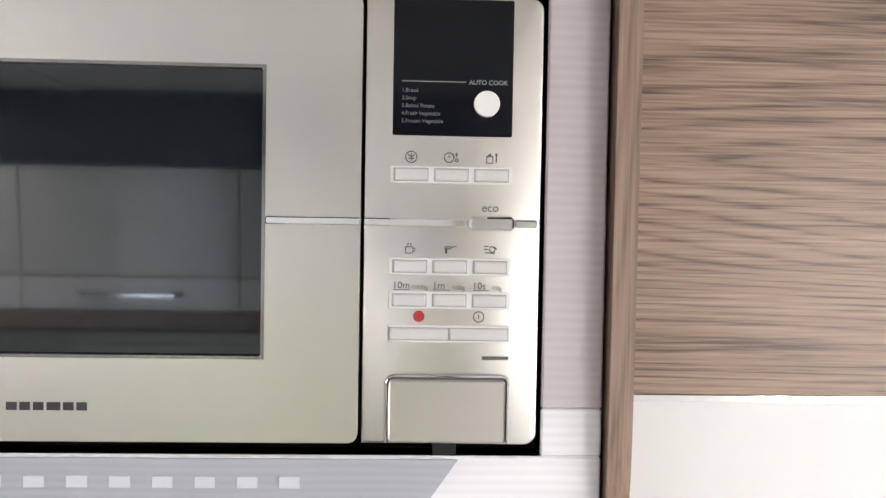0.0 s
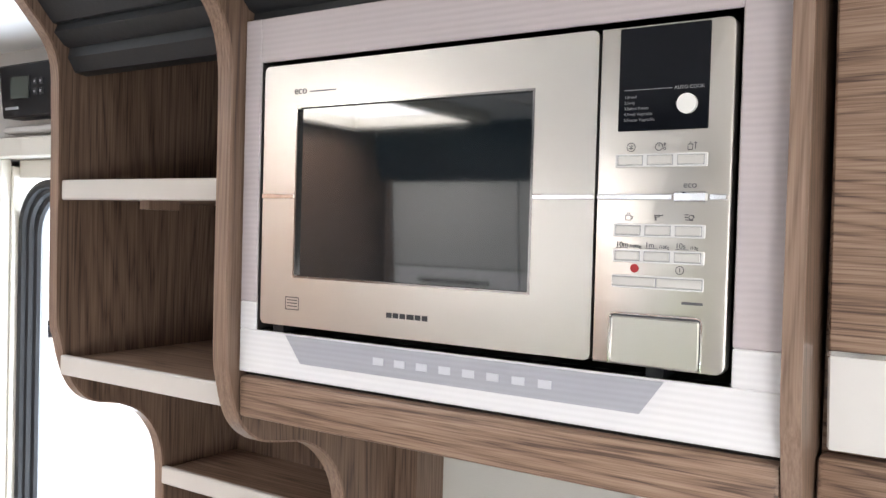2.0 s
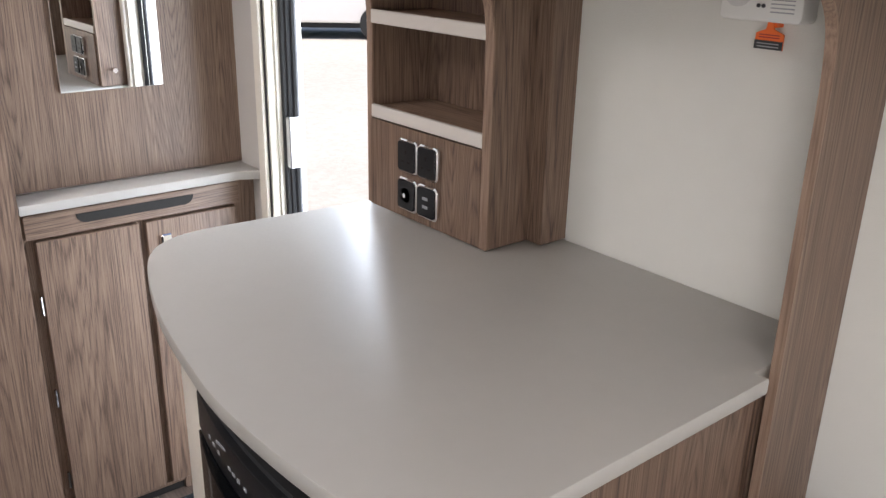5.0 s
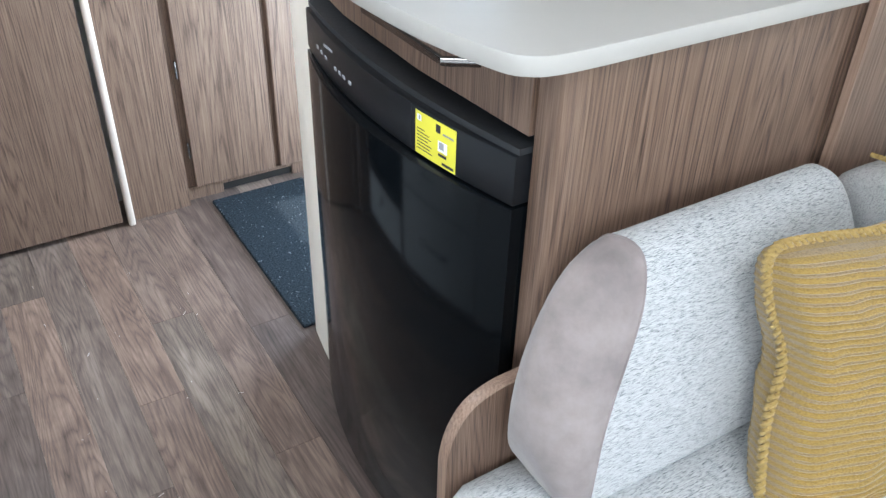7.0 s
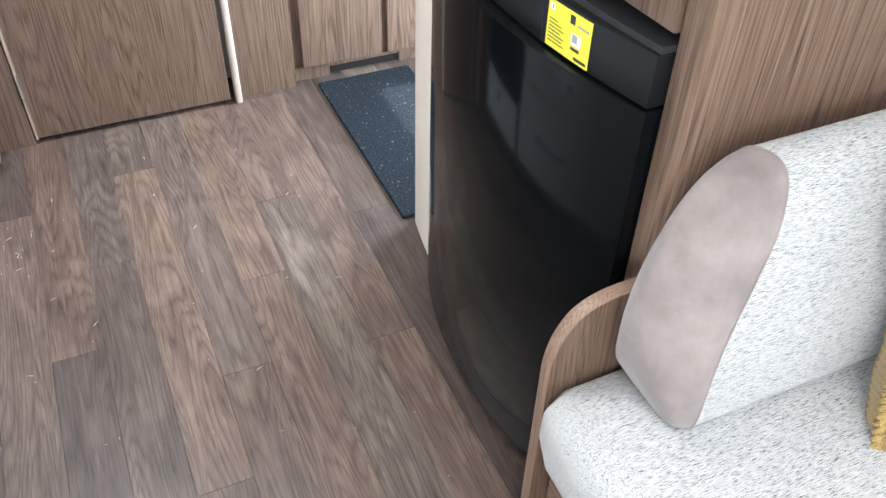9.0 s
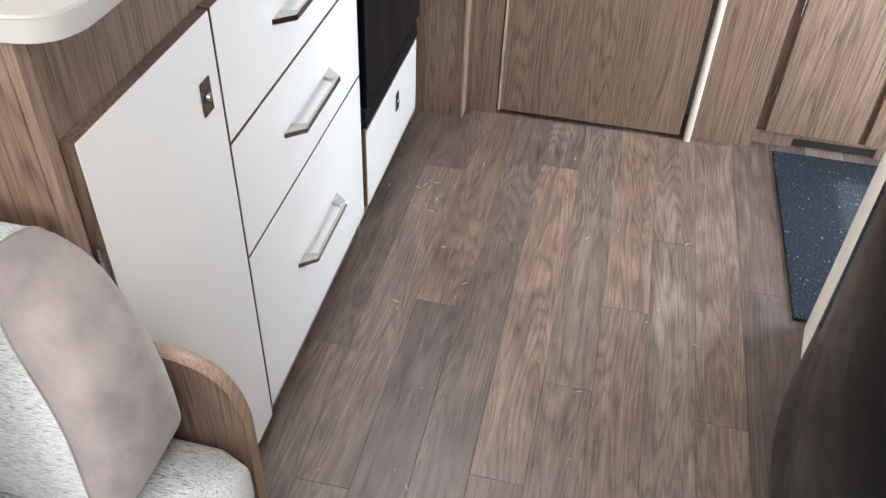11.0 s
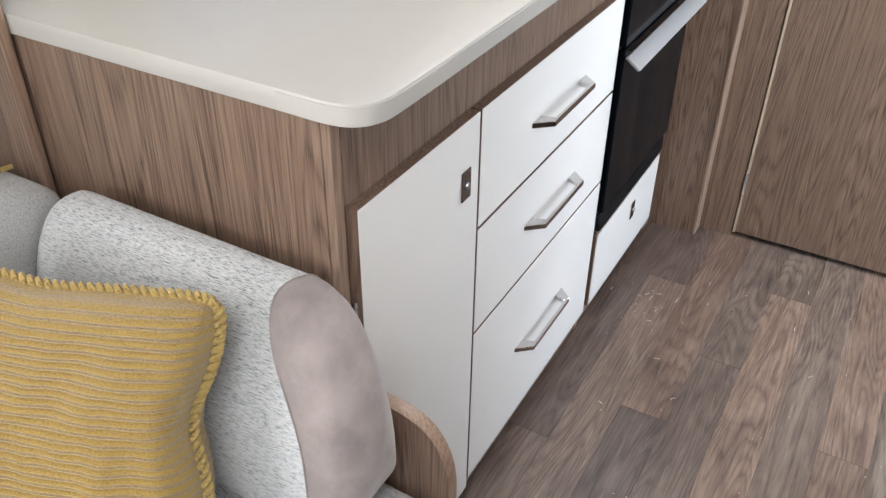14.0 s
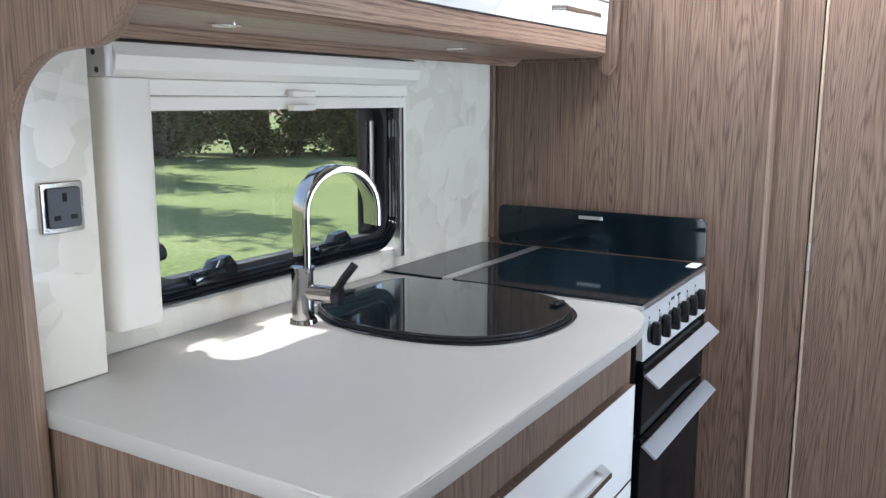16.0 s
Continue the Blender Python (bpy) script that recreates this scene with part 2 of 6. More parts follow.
def fabric(name, dark, light, fleck=(760, 130, 1150), rough=0.95, stops=(0.34, 0.46, 0.58)):
    """Woven upholstery with a fleck of two yarns."""
    m = material(name, light, rough, 0, 0.1)
    t, n, l, b = nodes_of(m)
    a = noise_of(t, coords(t, fleck), 1, 2, 0.7)
    c = noise_of(t, coords(t, tuple(0.45 * f for f in fleck)), 1, 3, 0.7)
    big = noise_of(t, coords(t, (7, 7, 7)), 1, 3, 0.6)
    v = maths(t, "ADD", maths(t, "MULTIPLY", a, 0.72), maths(t, "MULTIPLY", c, 0.28))
    col = ramp(t, v, [(stops[0], dark), (stops[1], tuple(0.3 * p + 0.7 * q for p, q in zip(dark, light))), (stops[2], light)])
    l.new(mixed(t, maths(t, "MULTIPLY", big, 0.3), col, tuple(0.68 * q for q in light)), b.inputs["Base Color"])
    b.inputs["Sheen Weight"].default_value = 0.25
    bump(t, b, v, 0.7, 0.002)
    return m


WEAVE = fabric("pale_grey_fleck_weave", (0.075, 0.084, 0.097), (0.585, 0.598, 0.60), (1000, 120, 1200), stops=(0.36, 0.475, 0.60))
VELVET = spotted("taupe_velvet", (0.250, 0.213, 0.205), 0.9, 0.7, 14, 0.1, bumps=0.2)
nodes_of(VELVET)[3].inputs["Sheen Weight"].default_value = 0.35


def cord_material(name, dark, light, rough):
    """One yarn of the ribbed corduroy, with a short diagonal stitch."""
    m = material(name, light, rough, 0, 0.12)
    t, n, l, b = nodes_of(m)
    stitch = noise_of(t, coords(t, (420, 420, 1100), "Object", (0.0, 0.5, 0.0)), 1, 2)
    worn = noise_of(t, coords(t, (26, 26, 26), "Object"), 1, 3)
    col = ramp(t, stitch, [(0.36, dark), (0.60, light)])
    l.new(mixed(t, maths(t, "MULTIPLY", worn, 0.35), col, tuple(0.7 * c for c in light)), b.inputs["Base Color"])
    b.inputs["Sheen Weight"].default_value = 0.3
    bump(t, b, stitch, 0.6, 0.002)
    return m


CORD = cord_material("golden_corduroy_rib", (0.225, 0.142, 0.035), (0.36, 0.236, 0.064), 0.8)
CORD_BAND = cord_material("tan_corduroy_band", (0.205, 0.142, 0.072), (0.33, 0.242, 0.138), 0.9)
BRAID = fabric("golden_braid", (0.16, 0.10, 0.03), (0.40, 0.28, 0.10), (250, 250, 250))


def mat_material():
    m = material("blue_grey_carpet", (0.03, 0.045, 0.06), 0.95, 0, 0.1)
    t, n, l, b = nodes_of(m)
    a = noise_of(t, coords(t, (210,) * 3), 1, 4, 0.8)
    c = noise_of(t, coords(t, (9, 9, 9)), 1, 3)
    lint = ramp(t, noise_of(t, coords(t, (130, 130, 130)), 1, 1), [(0.69, (0, 0, 0)), (0.74, (1, 1, 1))])
    col = ramp(t, a, [(0.40, (0.003, 0.0045, 0.0065)), (0.60, (0.026, 0.034, 0.042))])
    col = mixed(t, maths(t, "MULTIPLY", c, 0.2), col, (0.02, 0.032, 0.045))
    l.new(mixed(t, maths(t, "MULTIPLY", lint, 0.35), col, (0.3, 0.32, 0.33)), b.inputs["Base Color"])
    bump(t, b, a, 0.9, 0.004)
    return m


CARPET = mat_material()


def splash_material():
    """Gloss warm white splashback with pale overlapping shards."""
    m = material("shard_print_splashback", (0.74, 0.72, 0.66), 0.16, 0, 0.5, 0.4)
    t, n, l, b = nodes_of(m)
    warp = noise_of(t, coords(t, (6, 6, 6)), 1, 2)
    f = None
    for scale, turn in (((17, 17, 11), (0.3, 0.5, 0.4)), ((9, 9, 15), (0.9, 0.2, 1.1))):
        v = t.nodes.new("ShaderNodeTexVoronoi")
        v.distance = "MANHATTAN"
        v.inputs["Scale"].default_value = 1.0
        l.new(coords(t, scale, "Position", turn), v.inputs["Vector"])
        sep = t.nodes.new("ShaderNodeSeparateColor")
        l.new(v.outputs["Color"], sep.inputs[0])
        f = sep.outputs[0] if f is None else maths(t, "MULTIPLY", maths(t, "ADD", f, sep.outputs[1]), 0.5)
    col = ramp(t, f, [(0.10, (0.63, 0.585, 0.49)), (0.35, (0.715, 0.67, 0.575)), (0.6, (0.785, 0.74, 0.645))])
    l.new(mixed(t, maths(t, "MULTIPLY", warp, 0.3), col, (0.785, 0.745, 0.66)), b.inputs["Base Color"])
    return m


SPLASH = splash_material()


def glass_material(name, tint, rough=0.0):
    m = material(name, tint, rough)
    b = nodes_of(m)[3]
    b.inputs["Transmission Weight"].default_value, b.inputs["IOR"].default_value = 1.0, 1.45
    return m


GLASS = glass_material("window_acrylic", (0.93, 0.95, 0.95))
DOME = glass_material("opal_rooflight_dome", (0.9, 0.92, 0.93), 0.35)


def ground_material(name, stops, scale, rough=0.95, bumps=0.5):
    m = material(name, stops[1][1], rough, 0, 0.2)
    t, n, l, b = nodes_of(m)
    a = noise_of(t, coords(t, (scale,) * 3), 1, 6, 0.7)
    c = noise_of(t, coords(t, (0.35, 0.35, 0.35)), 1, 4)
    v = maths(t, "ADD", maths(t, "MULTIPLY", a, 0.7), maths(t, "MULTIPLY", c, 0.3))
    l.new(ramp(t, v, stops), b.inputs["Base Color"])
    bump(t, b, a, bumps, 0.02)
    return m


GRASS = ground_material("lawn_grass", [(0.32, (0.10, 0.145, 0.045)), (0.5, (0.20, 0.255, 0.095)), (0.68, (0.36, 0.385, 0.18))], 14)
CONCRETE = ground_material("pale_concrete", [(0.3, (0.42, 0.41, 0.38)), (0.5, (0.50, 0.49, 0.46)), (0.7, (0.58, 0.57, 0.54))], 12)
BARK = ground_material("bark", [(0.3, (0.035, 0.028, 0.02)), (0.5, (0.07, 0.055, 0.04)), (0.7, (0.13, 0.11, 0.085))], 20)


def leaf_material():
    m = material("leaves", (0.06, 0.1, 0.03), 0.6, 0, 0.3)
    t, n, l, b = nodes_of(m)
    r = t.nodes.new("ShaderNodeNewGeometry").outputs["Random Per Island"]
    l.new(ramp(t, r, [(0.0, (0.03, 0.060, 0.016)), (0.5, (0.08, 0.13, 0.035)), (1.0, (0.20, 0.26, 0.09))]), b.inputs["Base Color"])
    return m


LEAF = leaf_material()

# ---- mesh helpers ----
ORIGIN = {}


def box(bm, x0, x1, y0, y1, z0, z1, bevel=0.0, seg=1):
    vs = [bm.verts.new((x, y, z)) for x in (min(x0, x1), max(x0, x1)) for y in (min(y0, y1), max(y0, y1)) for z in (min(z0, z1), max(z0, z1))]
    fs = [bm.faces.new([vs[i] for i in f]) for f in ((0, 1, 3, 2), (4, 6, 7, 5), (0, 4, 5, 1), (2, 3, 7, 6), (0, 2, 6, 4), (1, 5, 7, 3))]
    if bevel:
        edges = list({e for f in fs for e in f.edges})
        bmesh.ops.bevel(bm, geom=edges, offset=bevel, segments=seg, affect="EDGES", profile=0.5)
    return bm


def prism(bm, pts, axis, a0, a1, bevel=0.0, seg=1):
    """A closed outline in the plane across axis, drawn out from a0 to a1. The outline gives the other two axes in x, y, z order."""
    def at(p, a):
        return {"x": (a, p[0], p[1]), "y": (p[0], a, p[1]), "z": (p[0], p[1], a)}[axis]

    lo = [bm.verts.new(at(p, a0)) for p in pts]
    hi = [bm.verts.new(at(p, a1)) for p in pts]
    n = len(pts)
    fs = [bm.faces.new(lo), bm.faces.new(list(reversed(hi)))]
    caps = list(fs)
    for i in range(n):
        fs.append(bm.faces.new([lo[(i + 1) % n], lo[i], hi[i], hi[(i + 1) % n]]))
    bmesh.ops.recalc_face_normals(bm, faces=fs)
    if bevel:
        edges = list({e for f in caps for e in f.edges})
        bmesh.ops.bevel(bm, geom=edges, offset=bevel, segments=seg, affect="EDGES", profile=0.5)
    return bm


def tube(bm, pts, r, sides=10, flat=1.0, side=None, cap=True):
    """A round or flattened bar along points. flat: width across over r, in the direction side."""
    pts = [Vector(p) for p in pts]
    rings = []
    for i, p in enumerate(pts):
        d = (pts[min(i + 1, len(pts) - 1)] - pts[max(i - 1, 0)]).normalized()
        ref = Vector(side) if side else (Vector((0, 0, 1)) if abs(d.z) < 0.9 else Vector((1, 0, 0)))
        u = (ref - d * ref.dot(d)).normalized()
        v = d.cross(u)
        rings.append([bm.verts.new(p + u * math.cos(a) * r * flat + v * math.sin(a) * r) for a in (2 * math.pi * k / sides for k in range(sides))])
    fs = []
    for a, b in zip(rings, rings[1:]):
        for k in range(sides):
            fs.append(bm.faces.new([a[k], a[(k + 1) % sides], b[(k + 1) % sides], b[k]]))
    if cap:
        fs.append(bm.faces.new(list(reversed(rings[0]))))
        fs.append(bm.faces.new(rings[-1]))
    bmesh.ops.recalc_face_normals(bm, faces=fs)
    return bm


def disc(bm, c, r, axis, depth, sides=24, top=1.0, bevel=0.0):
    """A short cylinder or cone from c along axis."""
    d = {"x": Vector((1, 0, 0)), "y": Vector((0, 1, 0)), "z": Vector((0, 0, 1))}[axis]
    u = d.orthogonal().normalized()
    v = d.cross(u)
    c = Vector(c)
    a = [bm.verts.new(c + (u * math.cos(t) + v * math.sin(t)) * r) for t in (2 * math.pi * k / sides for k in range(sides))]
    b = [bm.verts.new(c + d * depth + (u * math.cos(t) + v * math.sin(t)) * r * top) for t in (2 * math.pi * k / sides for k in range(sides))]
    fs = [bm.faces.new(a), bm.faces.new(list(reversed(b)))]
    for k in range(sides):
        fs.append(bm.faces.new([a[k], b[k], b[(k + 1) % sides], a[(k + 1) % sides]]))
    bmesh.ops.recalc_face_normals(bm, faces=fs)
    return bm


def arc(cx, cy, r, a0, a1, n=8, ry=None):
    return [(cx + r * math.cos(radians(a0 + (a1 - a0) * i / n)), cy + (ry or r) * math.sin(radians(a0 + (a1 - a0) * i / n))) for i in range(n + 1)]


def rounded(x0, x1, y0, y1, r, n=5):
    """Outline of a rectangle with round corners."""
    return arc(x1 - r, y1 - r, r, 0, 90, n) + arc(x0 + r, y1 - r, r, 90, 180, n) + arc(x0 + r, y0 + r, r, 180, 270, n) + arc(x1 - r, y0 + r, r, 270, 360, n)


def spline(pts, n=6):
    """A smooth line through points."""
    out = []
    q = [pts[0], *pts, pts[-1]]
    for a, b, c, d in zip(q, q[1:], q[2:], q[3:]):
        for i in range(n):
            s = i / n
            out.append(tuple(0.5 * (2 * B + (C - A) * s + (2 * A - 5 * B + 4 * C - D) * s * s + (3 * B - A - 3 * C + D) * s ** 3) for A, B, C, D in zip(a, b, c, d)))
    return [*out, tuple(pts[-1])]


def link_mesh(name, bm, mat, origin):
    for v in bm.verts:
        v.co = v.co * U - origin
    me = bpy.data.meshes.new(name)
    bm.normal_update()
    for f in bm.faces:
        f.smooth = True
    bm.to_mesh(me)
    bm.free()
    me.set_sharp_from_angle(angle=radians(32))
    for m in (mat if isinstance(mat, (list, tuple)) else [mat]):
        me.materials.append(m)
    return new(name, me)


def thing(name, base, label, category, group="", kind=""):
    """An empty at the base of a thing."""
    ob = new(name)
    ob.empty_display_size = 0.05
    ob.location = Vector(base) * U
    ORIGIN[ob] = Vector(base) * U
    return tagged(ob, label, category, group, kind)


def part(name, bm, mat, parent, label=""):
    ob = link_mesh(name, bm, mat, ORIGIN[parent])
    ob.parent = parent
    ORIGIN[ob] = ORIGIN[parent]
    return tagged(ob, label)


def solid(name, bm, mat, base, label, category, group="", kind=""):
    """A thing of one mesh."""
    o = Vector(base) * U
    ob = link_mesh(name, bm, mat, o)
    ob.location = o
    ORIGIN[ob] = o
    return tagged(ob, label, category, group, kind)


def setting(name, bm, mat, label, category=""):
    return solid(name, bm, mat, (0, 0, 0), label, category or name.split("_")[0], kind="structure")


def B():
    return bmesh.new()


def text_part(name, words, size, place, mat, parent, face="-y"):
    """Flat lettering on a front that faces along -y."""
    cu = bpy.data.curves.new(name, "FONT")
    cu.body, cu.size, cu.extrude = words, size * U, 0.0002
    tmp = new("lettering_source", cu)
    me = bpy.data.meshes.new_from_object(tmp.evaluated_get(bpy.context.evaluated_depsgraph_get()))
    bpy.data.objects.remove(tmp)
    bpy.data.curves.remove(cu)
    me.transform(Matrix.Translation(Vector(place) * U - ORIGIN[parent]) @ pose(0, 0, 0, 90, 0, 0))
    me.materials.append(mat)
    ob = new(name, me)
    ob.parent = parent
    ORIGIN[ob] = ORIGIN[parent]
    return ob


def cut_wall(bm, x0, x1, y0, y1, z0, z1, holes, along="x"):
    """A wall slab with square openings (a0, a1, z0, z1) in order along it."""
    def put(a0, a1, c0, c1):
        if along == "x":
            box(bm, a0, a1, y0, y1, c0, c1)
        else:
            box(bm, x0, x1, a0, a1, c0, c1)

    at, end = (x0, x1) if along == "x" else (y0, y1)
    for a0, a1, c0, c1 in holes:
        put(at, a0, z0, z1)
        if c0 > z0:
            put(a0, a1, z0, c0)
        put(a0, a1, c1, z1)
        at = a1
    put(at, end, z0, z1)
    return bm


def holed_plate(bm, outer, inner, y0, y1):
    """An upright plate with one square opening; both given as x0, x1, z0, z1."""
    def ring(r, y):
        return [bm.verts.new((x, y, z)) for x, z in ((r[0], r[2]), (r[1], r[2]), (r[1], r[3]), (r[0], r[3]))]

    of, ob, hf, hb = ring(outer, y0), ring(outer, y1), ring(inner, y0), ring(inner, y1)
    for i in range(4):
        j = (i + 1) % 4
        for p, q in ((of, hf), (hf, hb), (hb, ob), (ob, of)):
            bm.faces.new([p[i], p[j], q[j], q[i]])
    bmesh.ops.recalc_face_normals(bm, faces=bm.faces)
    return bm


def rounded_plate(bm, outer, ro, inner, ri, y0, y1):
    """An upright plate with round corners and one opening; both given as x0, x1, z0, z1."""
    o, h = rounded(*outer, ro), rounded(*inner, ri)
    rings = [[bm.verts.new((p[0], y, p[1])) for p in r] for r, y in ((o, y0), (h, y0), (h, y1), (o, y1))]
    n = len(o)
    for k in range(4):
        p, q = rings[k], rings[(k + 1) % 4]
        for i in range(n):
            bm.faces.new([p[i], p[(i + 1) % n], q[(i + 1) % n], q[i]])
    bmesh.ops.recalc_face_normals(bm, faces=bm.faces)
    return bm


# ---- large structure ----
CZ = 1.855  # ceiling
b = B()
box(b, -1.3, 2.36, -1.14, 0.92, -0.05, -0.0035)
floor_base = setting("floor", b, spotted("vinyl_joint", (0.07, 0.055, 0.047), 0.6), "vinyl plank floor in mixed grey and brown oak tones", "floor")

b = cut_wall(B(), -1.3, 2.36, -1.14, -1.107, -0.05, CZ, [(-0.645, 0.055, 0.94, 1.29), (1.1, 1.9, 0.85, 1.4)])
setting("wall_south", b, WALL, "off-white wallboard kitchen wall with a window opening", "wall")
b = cut_wall(B(), -0.521, 2.36, 0.887, 0.92, -0.05, CZ, [(0.9, 1.8, 0.85, 1.4)])
setting("wall_north", b, WALL, "off-white textured wallboard wall above the sideboard", "wall")
b = cut_wall(B(), -1.3, -0.521, 0.85, 0.92, -0.05, CZ, [(-1.05, -0.56, 0.0, 1.672)])
setting("wall_north_entrance", b, WALL_PANEL, "warm grey wall panel round the entrance door", "wall")
b = B()
box(b, -1.3, -1.262, -1.107, 0.85, -0.05, CZ)
setting("wall_west", b, WALL_PANEL, "warm grey end wall behind the wooden panels", "wall")
# Unseen front wall; its window is assumed, to let light in.
b = cut_wall(B(), 2.33, 2.36, -1.107, 0.887, -0.05, CZ, [(-0.75, 0.55, 0.85, 1.45)], "y")
setting("wall_east", b, WALL, "off-white front wall out of view with an assumed wide window opening", "wall")
b = B()
for x0, x1, y0, y1 in ((-1.3, -1.04, -1.14, 0.92), (-1.04, -0.68, -1.14, -0.6), (-1.04, -0.68, -0.24, 0.92), (-0.68, 0.9, -1.14, 0.92), (0.9, 1.5, -1.14, -0.4), (0.9, 1.5, 0.2, 0.92), (1.5, 2.36, -1.14, 0.92)):
    box(b, x0, x1, y0, y1, CZ, CZ + 0.04)
for x in (-0.52, 0.62):
    box(b, x - 0.012, x + 0.012, -1.1, 0.85, CZ - 0.006, CZ - 0.0005, 0.002)
setting("ceiling", b, CEIL, "smooth white ceiling board with slim joint strips", "ceiling")

b = B()
box(b, -1.262, -1.0835, -1.105, -0.435, 0, CZ - 0.002)
setting("partition_panel", b, WOOD_V, "tall walnut-look partition panel beside the cooker", "partition")
b = B()
box(b, -1.262, -1.080, -0.4345, -0.4285, 0, CZ - 0.002, 0.001)
setting("partition_edge", b, EDGE, "slim light wood edging on the partition panel", "trim")
b = B()
box(b, -1.262, -1.128, -0.428, -0.3475, 0, CZ - 0.002)
setting("door_post", b, WOOD_V, "walnut-look door post beside the washroom door", "trim")
b = B()
box(b, -1.262, -1.150, 0.152, 0.30, 0, CZ - 0.002)
setting("pilaster_panel", b, WOOD_V, "walnut-look upright panel between door and vanity cabinet", "partition")
b = B()
box(b, -1.262, -1.245, 0.3005, 0.85, 0.835, CZ - 0.002)
setting("vanity_back_panel", b, WOOD_V, "walnut-look wall panel above the vanity ledge", "partition")
b = B()
prism(b, [(-1.245, 1.768), (-1.125, 1.768), (-1.125, 1.786), (-1.14, 1.79), (-1.14, 1.83), (-1.15, CZ - 0.002), (-1.245, CZ - 0.002)], "y", 0.302, 0.82)
setting("cornice", b, WOOD_Y, "stepped walnut-look cornice under the ceiling", "trim")

# washroom door
d = thing("door_2", (-1.14, -0.1, 0.012), "closed walnut-look washroom door with light wood edging", "door", kind="structure")
b = B()
box(b, -1.155, -1.130, -0.338, 0.121, 0.014, 1.78, 0.0015)
part("door_leaf", b, WOOD_V, d)
b = B()
box(b, -1.157, -1.127, -0.3445, -0.3385, 0.012, 1.785, 0.001)
part("edge_strip", b, PALE_EDGE, d, "slim light wood edging strip")
b = B()
prism(b, rounded(-1.155, -1.124, 0.1345, 0.1505, 0.006, 3), "z", 0.002, 1.80)
part("edge_strip", b, spotted("beige_edging", (0.58, 0.50, 0.43), 0.45, 0.04), d, "pale rounded edging strip")
for z in (0.158, 0.92, 1.55):
    b = B()
    tube(b, [(-1.126, -0.3415, z - 0.03), (-1.126, -0.3415, z + 0.03)], 0.0035, 8)
    part("hinge", b, ALU, d)

# entrance door frame
d = thing("door_1", (-0.81, 0.85, 0), "cream entrance door frame with black rubber seal, door swung open", "door", kind="structure")
b = B()
box(b, -1.098, -1.062, 0.822, 0.8495, 0, 1.705, 0.003)
part("frame_upright", b, CREAM, d)
b = B()
box(b, -1.0615, -0.535, 0.822, 0.8495, 1.672, 1.705, 0.003)
part("frame_head", b, CREAM, d)
b = B()
box(b, -1.0615, -1.050, 0.832, 0.918, 0, 1.6715, 0.002)
box(b, -1.0495, -1.043, 0.85, 0.918, 0, 1.66, 0.001)
part("jamb", b, CREAM, d)
b = B()
box(b, -1.0425, -0.56, 0.86, 0.918, 1.640, 1.6715, 0.002)
part("jamb", b, CREAM, d)
for k, (off, yy) in enumerate(((0.0, 0.866), (0.0065, 0.875), (0.013, 0.886))):
    b = B()
    x0, zt, r = -1.037 + off, 1.63 - off, 0.075
    path = [(x0, yy, 0.0)] + [(x0, yy, 0.4), (x0, yy, 1.0)] + [(p[0], yy, p[1]) for p in reversed(arc(x0 + r, zt - r, r, 90, 180, 8))] + [(-0.8, yy, zt), (-0.56, yy, zt)]
    tube(b, path, 0.0082, 8, 1.0, (0, 1, 0))
    part("seal", b, RUBBER, d, "black rubber door seal")
b = B()
box(b, -0.5585, -0.5305, 0.822, 0.8495, 0, 1.671, 0.003)
part("frame_upright", b, CREAM, d)
b = B()
box(b, -0.5685, -0.5605, 0.832, 0.918, 0, 1.64, 0.002)
part("jamb", b, CREAM, d)
for off, yy in ((0.0, 0.866), (0.012, 0.876)):
    b = B()
    tube(b, [(-0.576 - off, yy, 0.0), (-0.576 - off, yy, 0.8), (-0.576 - off, yy, 1.62 - off)], 0.0066, 8)
    part("seal", b, RUBBER, d, "black rubber door seal")
b = B()
box(b, -1.041, -1.013, 0.862, 0.90, 0.86, 0.98, 0.003)
part("latch_plate", b, ALU, d, "brushed metal latch plate")
b = B()
box(b, -1.05, -0.56, 0.852, 0.93, -0.02, 0.006, 0.002)
part("threshold", b, ALU, d)

b = B()
box(b, -1.035, -0.5305, 0.826, 0.8495, 1.712, 1.724, 0.003)
part("head_trim", b, WALL_PANEL, d, "slim warm grey trim above the frame")
# Dark strip painted in for the shade between frame and jamb.
b = B()
box(b, -1.0615, -1.0565, 0.8285, 0.8318, 0.02, 1.668)
part("shadow_gap", b, GAP_SHADE, d)

# control panel over the entrance
p = thing("control_panel", (-0.9, 0.83, 1.73), "black control panel with small grey screen above the entrance", "control panel")
b = B()
prism(b, [(-1.028, 1.822), (-1.012, 1.735), (-0.78, 1.735), (-0.78, 1.822)], "y", 0.812, 0.8495, 0.003)
part("housing", b, BLACK, p)
b = B()
box(b, -0.985, -0.935, 0.8095, 0.8118, 1.765, 1.80)
part("screen", b, spotted("grey_lcd", (0.075, 0.09, 0.08), 0.15), p, "grey liquid crystal screen")
for i in range(2):
    for j in range(2):
        b = B()
        box(b, -0.922 + i * 0.016, -0.911 + i * 0.016, 0.8095, 0.8118, 1.768 + j * 0.016, 1.779 + j * 0.016, 0.001)
        bt = part("button", b, VISOR, p)
        b = B()
        box(b, -0.9185 + i * 0.016, -0.9145 + i * 0.016, 0.8088, 0.8094, 1.7715 + j * 0.016, 1.7755 + j * 0.016)
        part("button_mark", b, GREY_INK, bt)
b = B()
box(b, -1.0, -0.965, 0.8098, 0.8118, 1.748, 1.752)
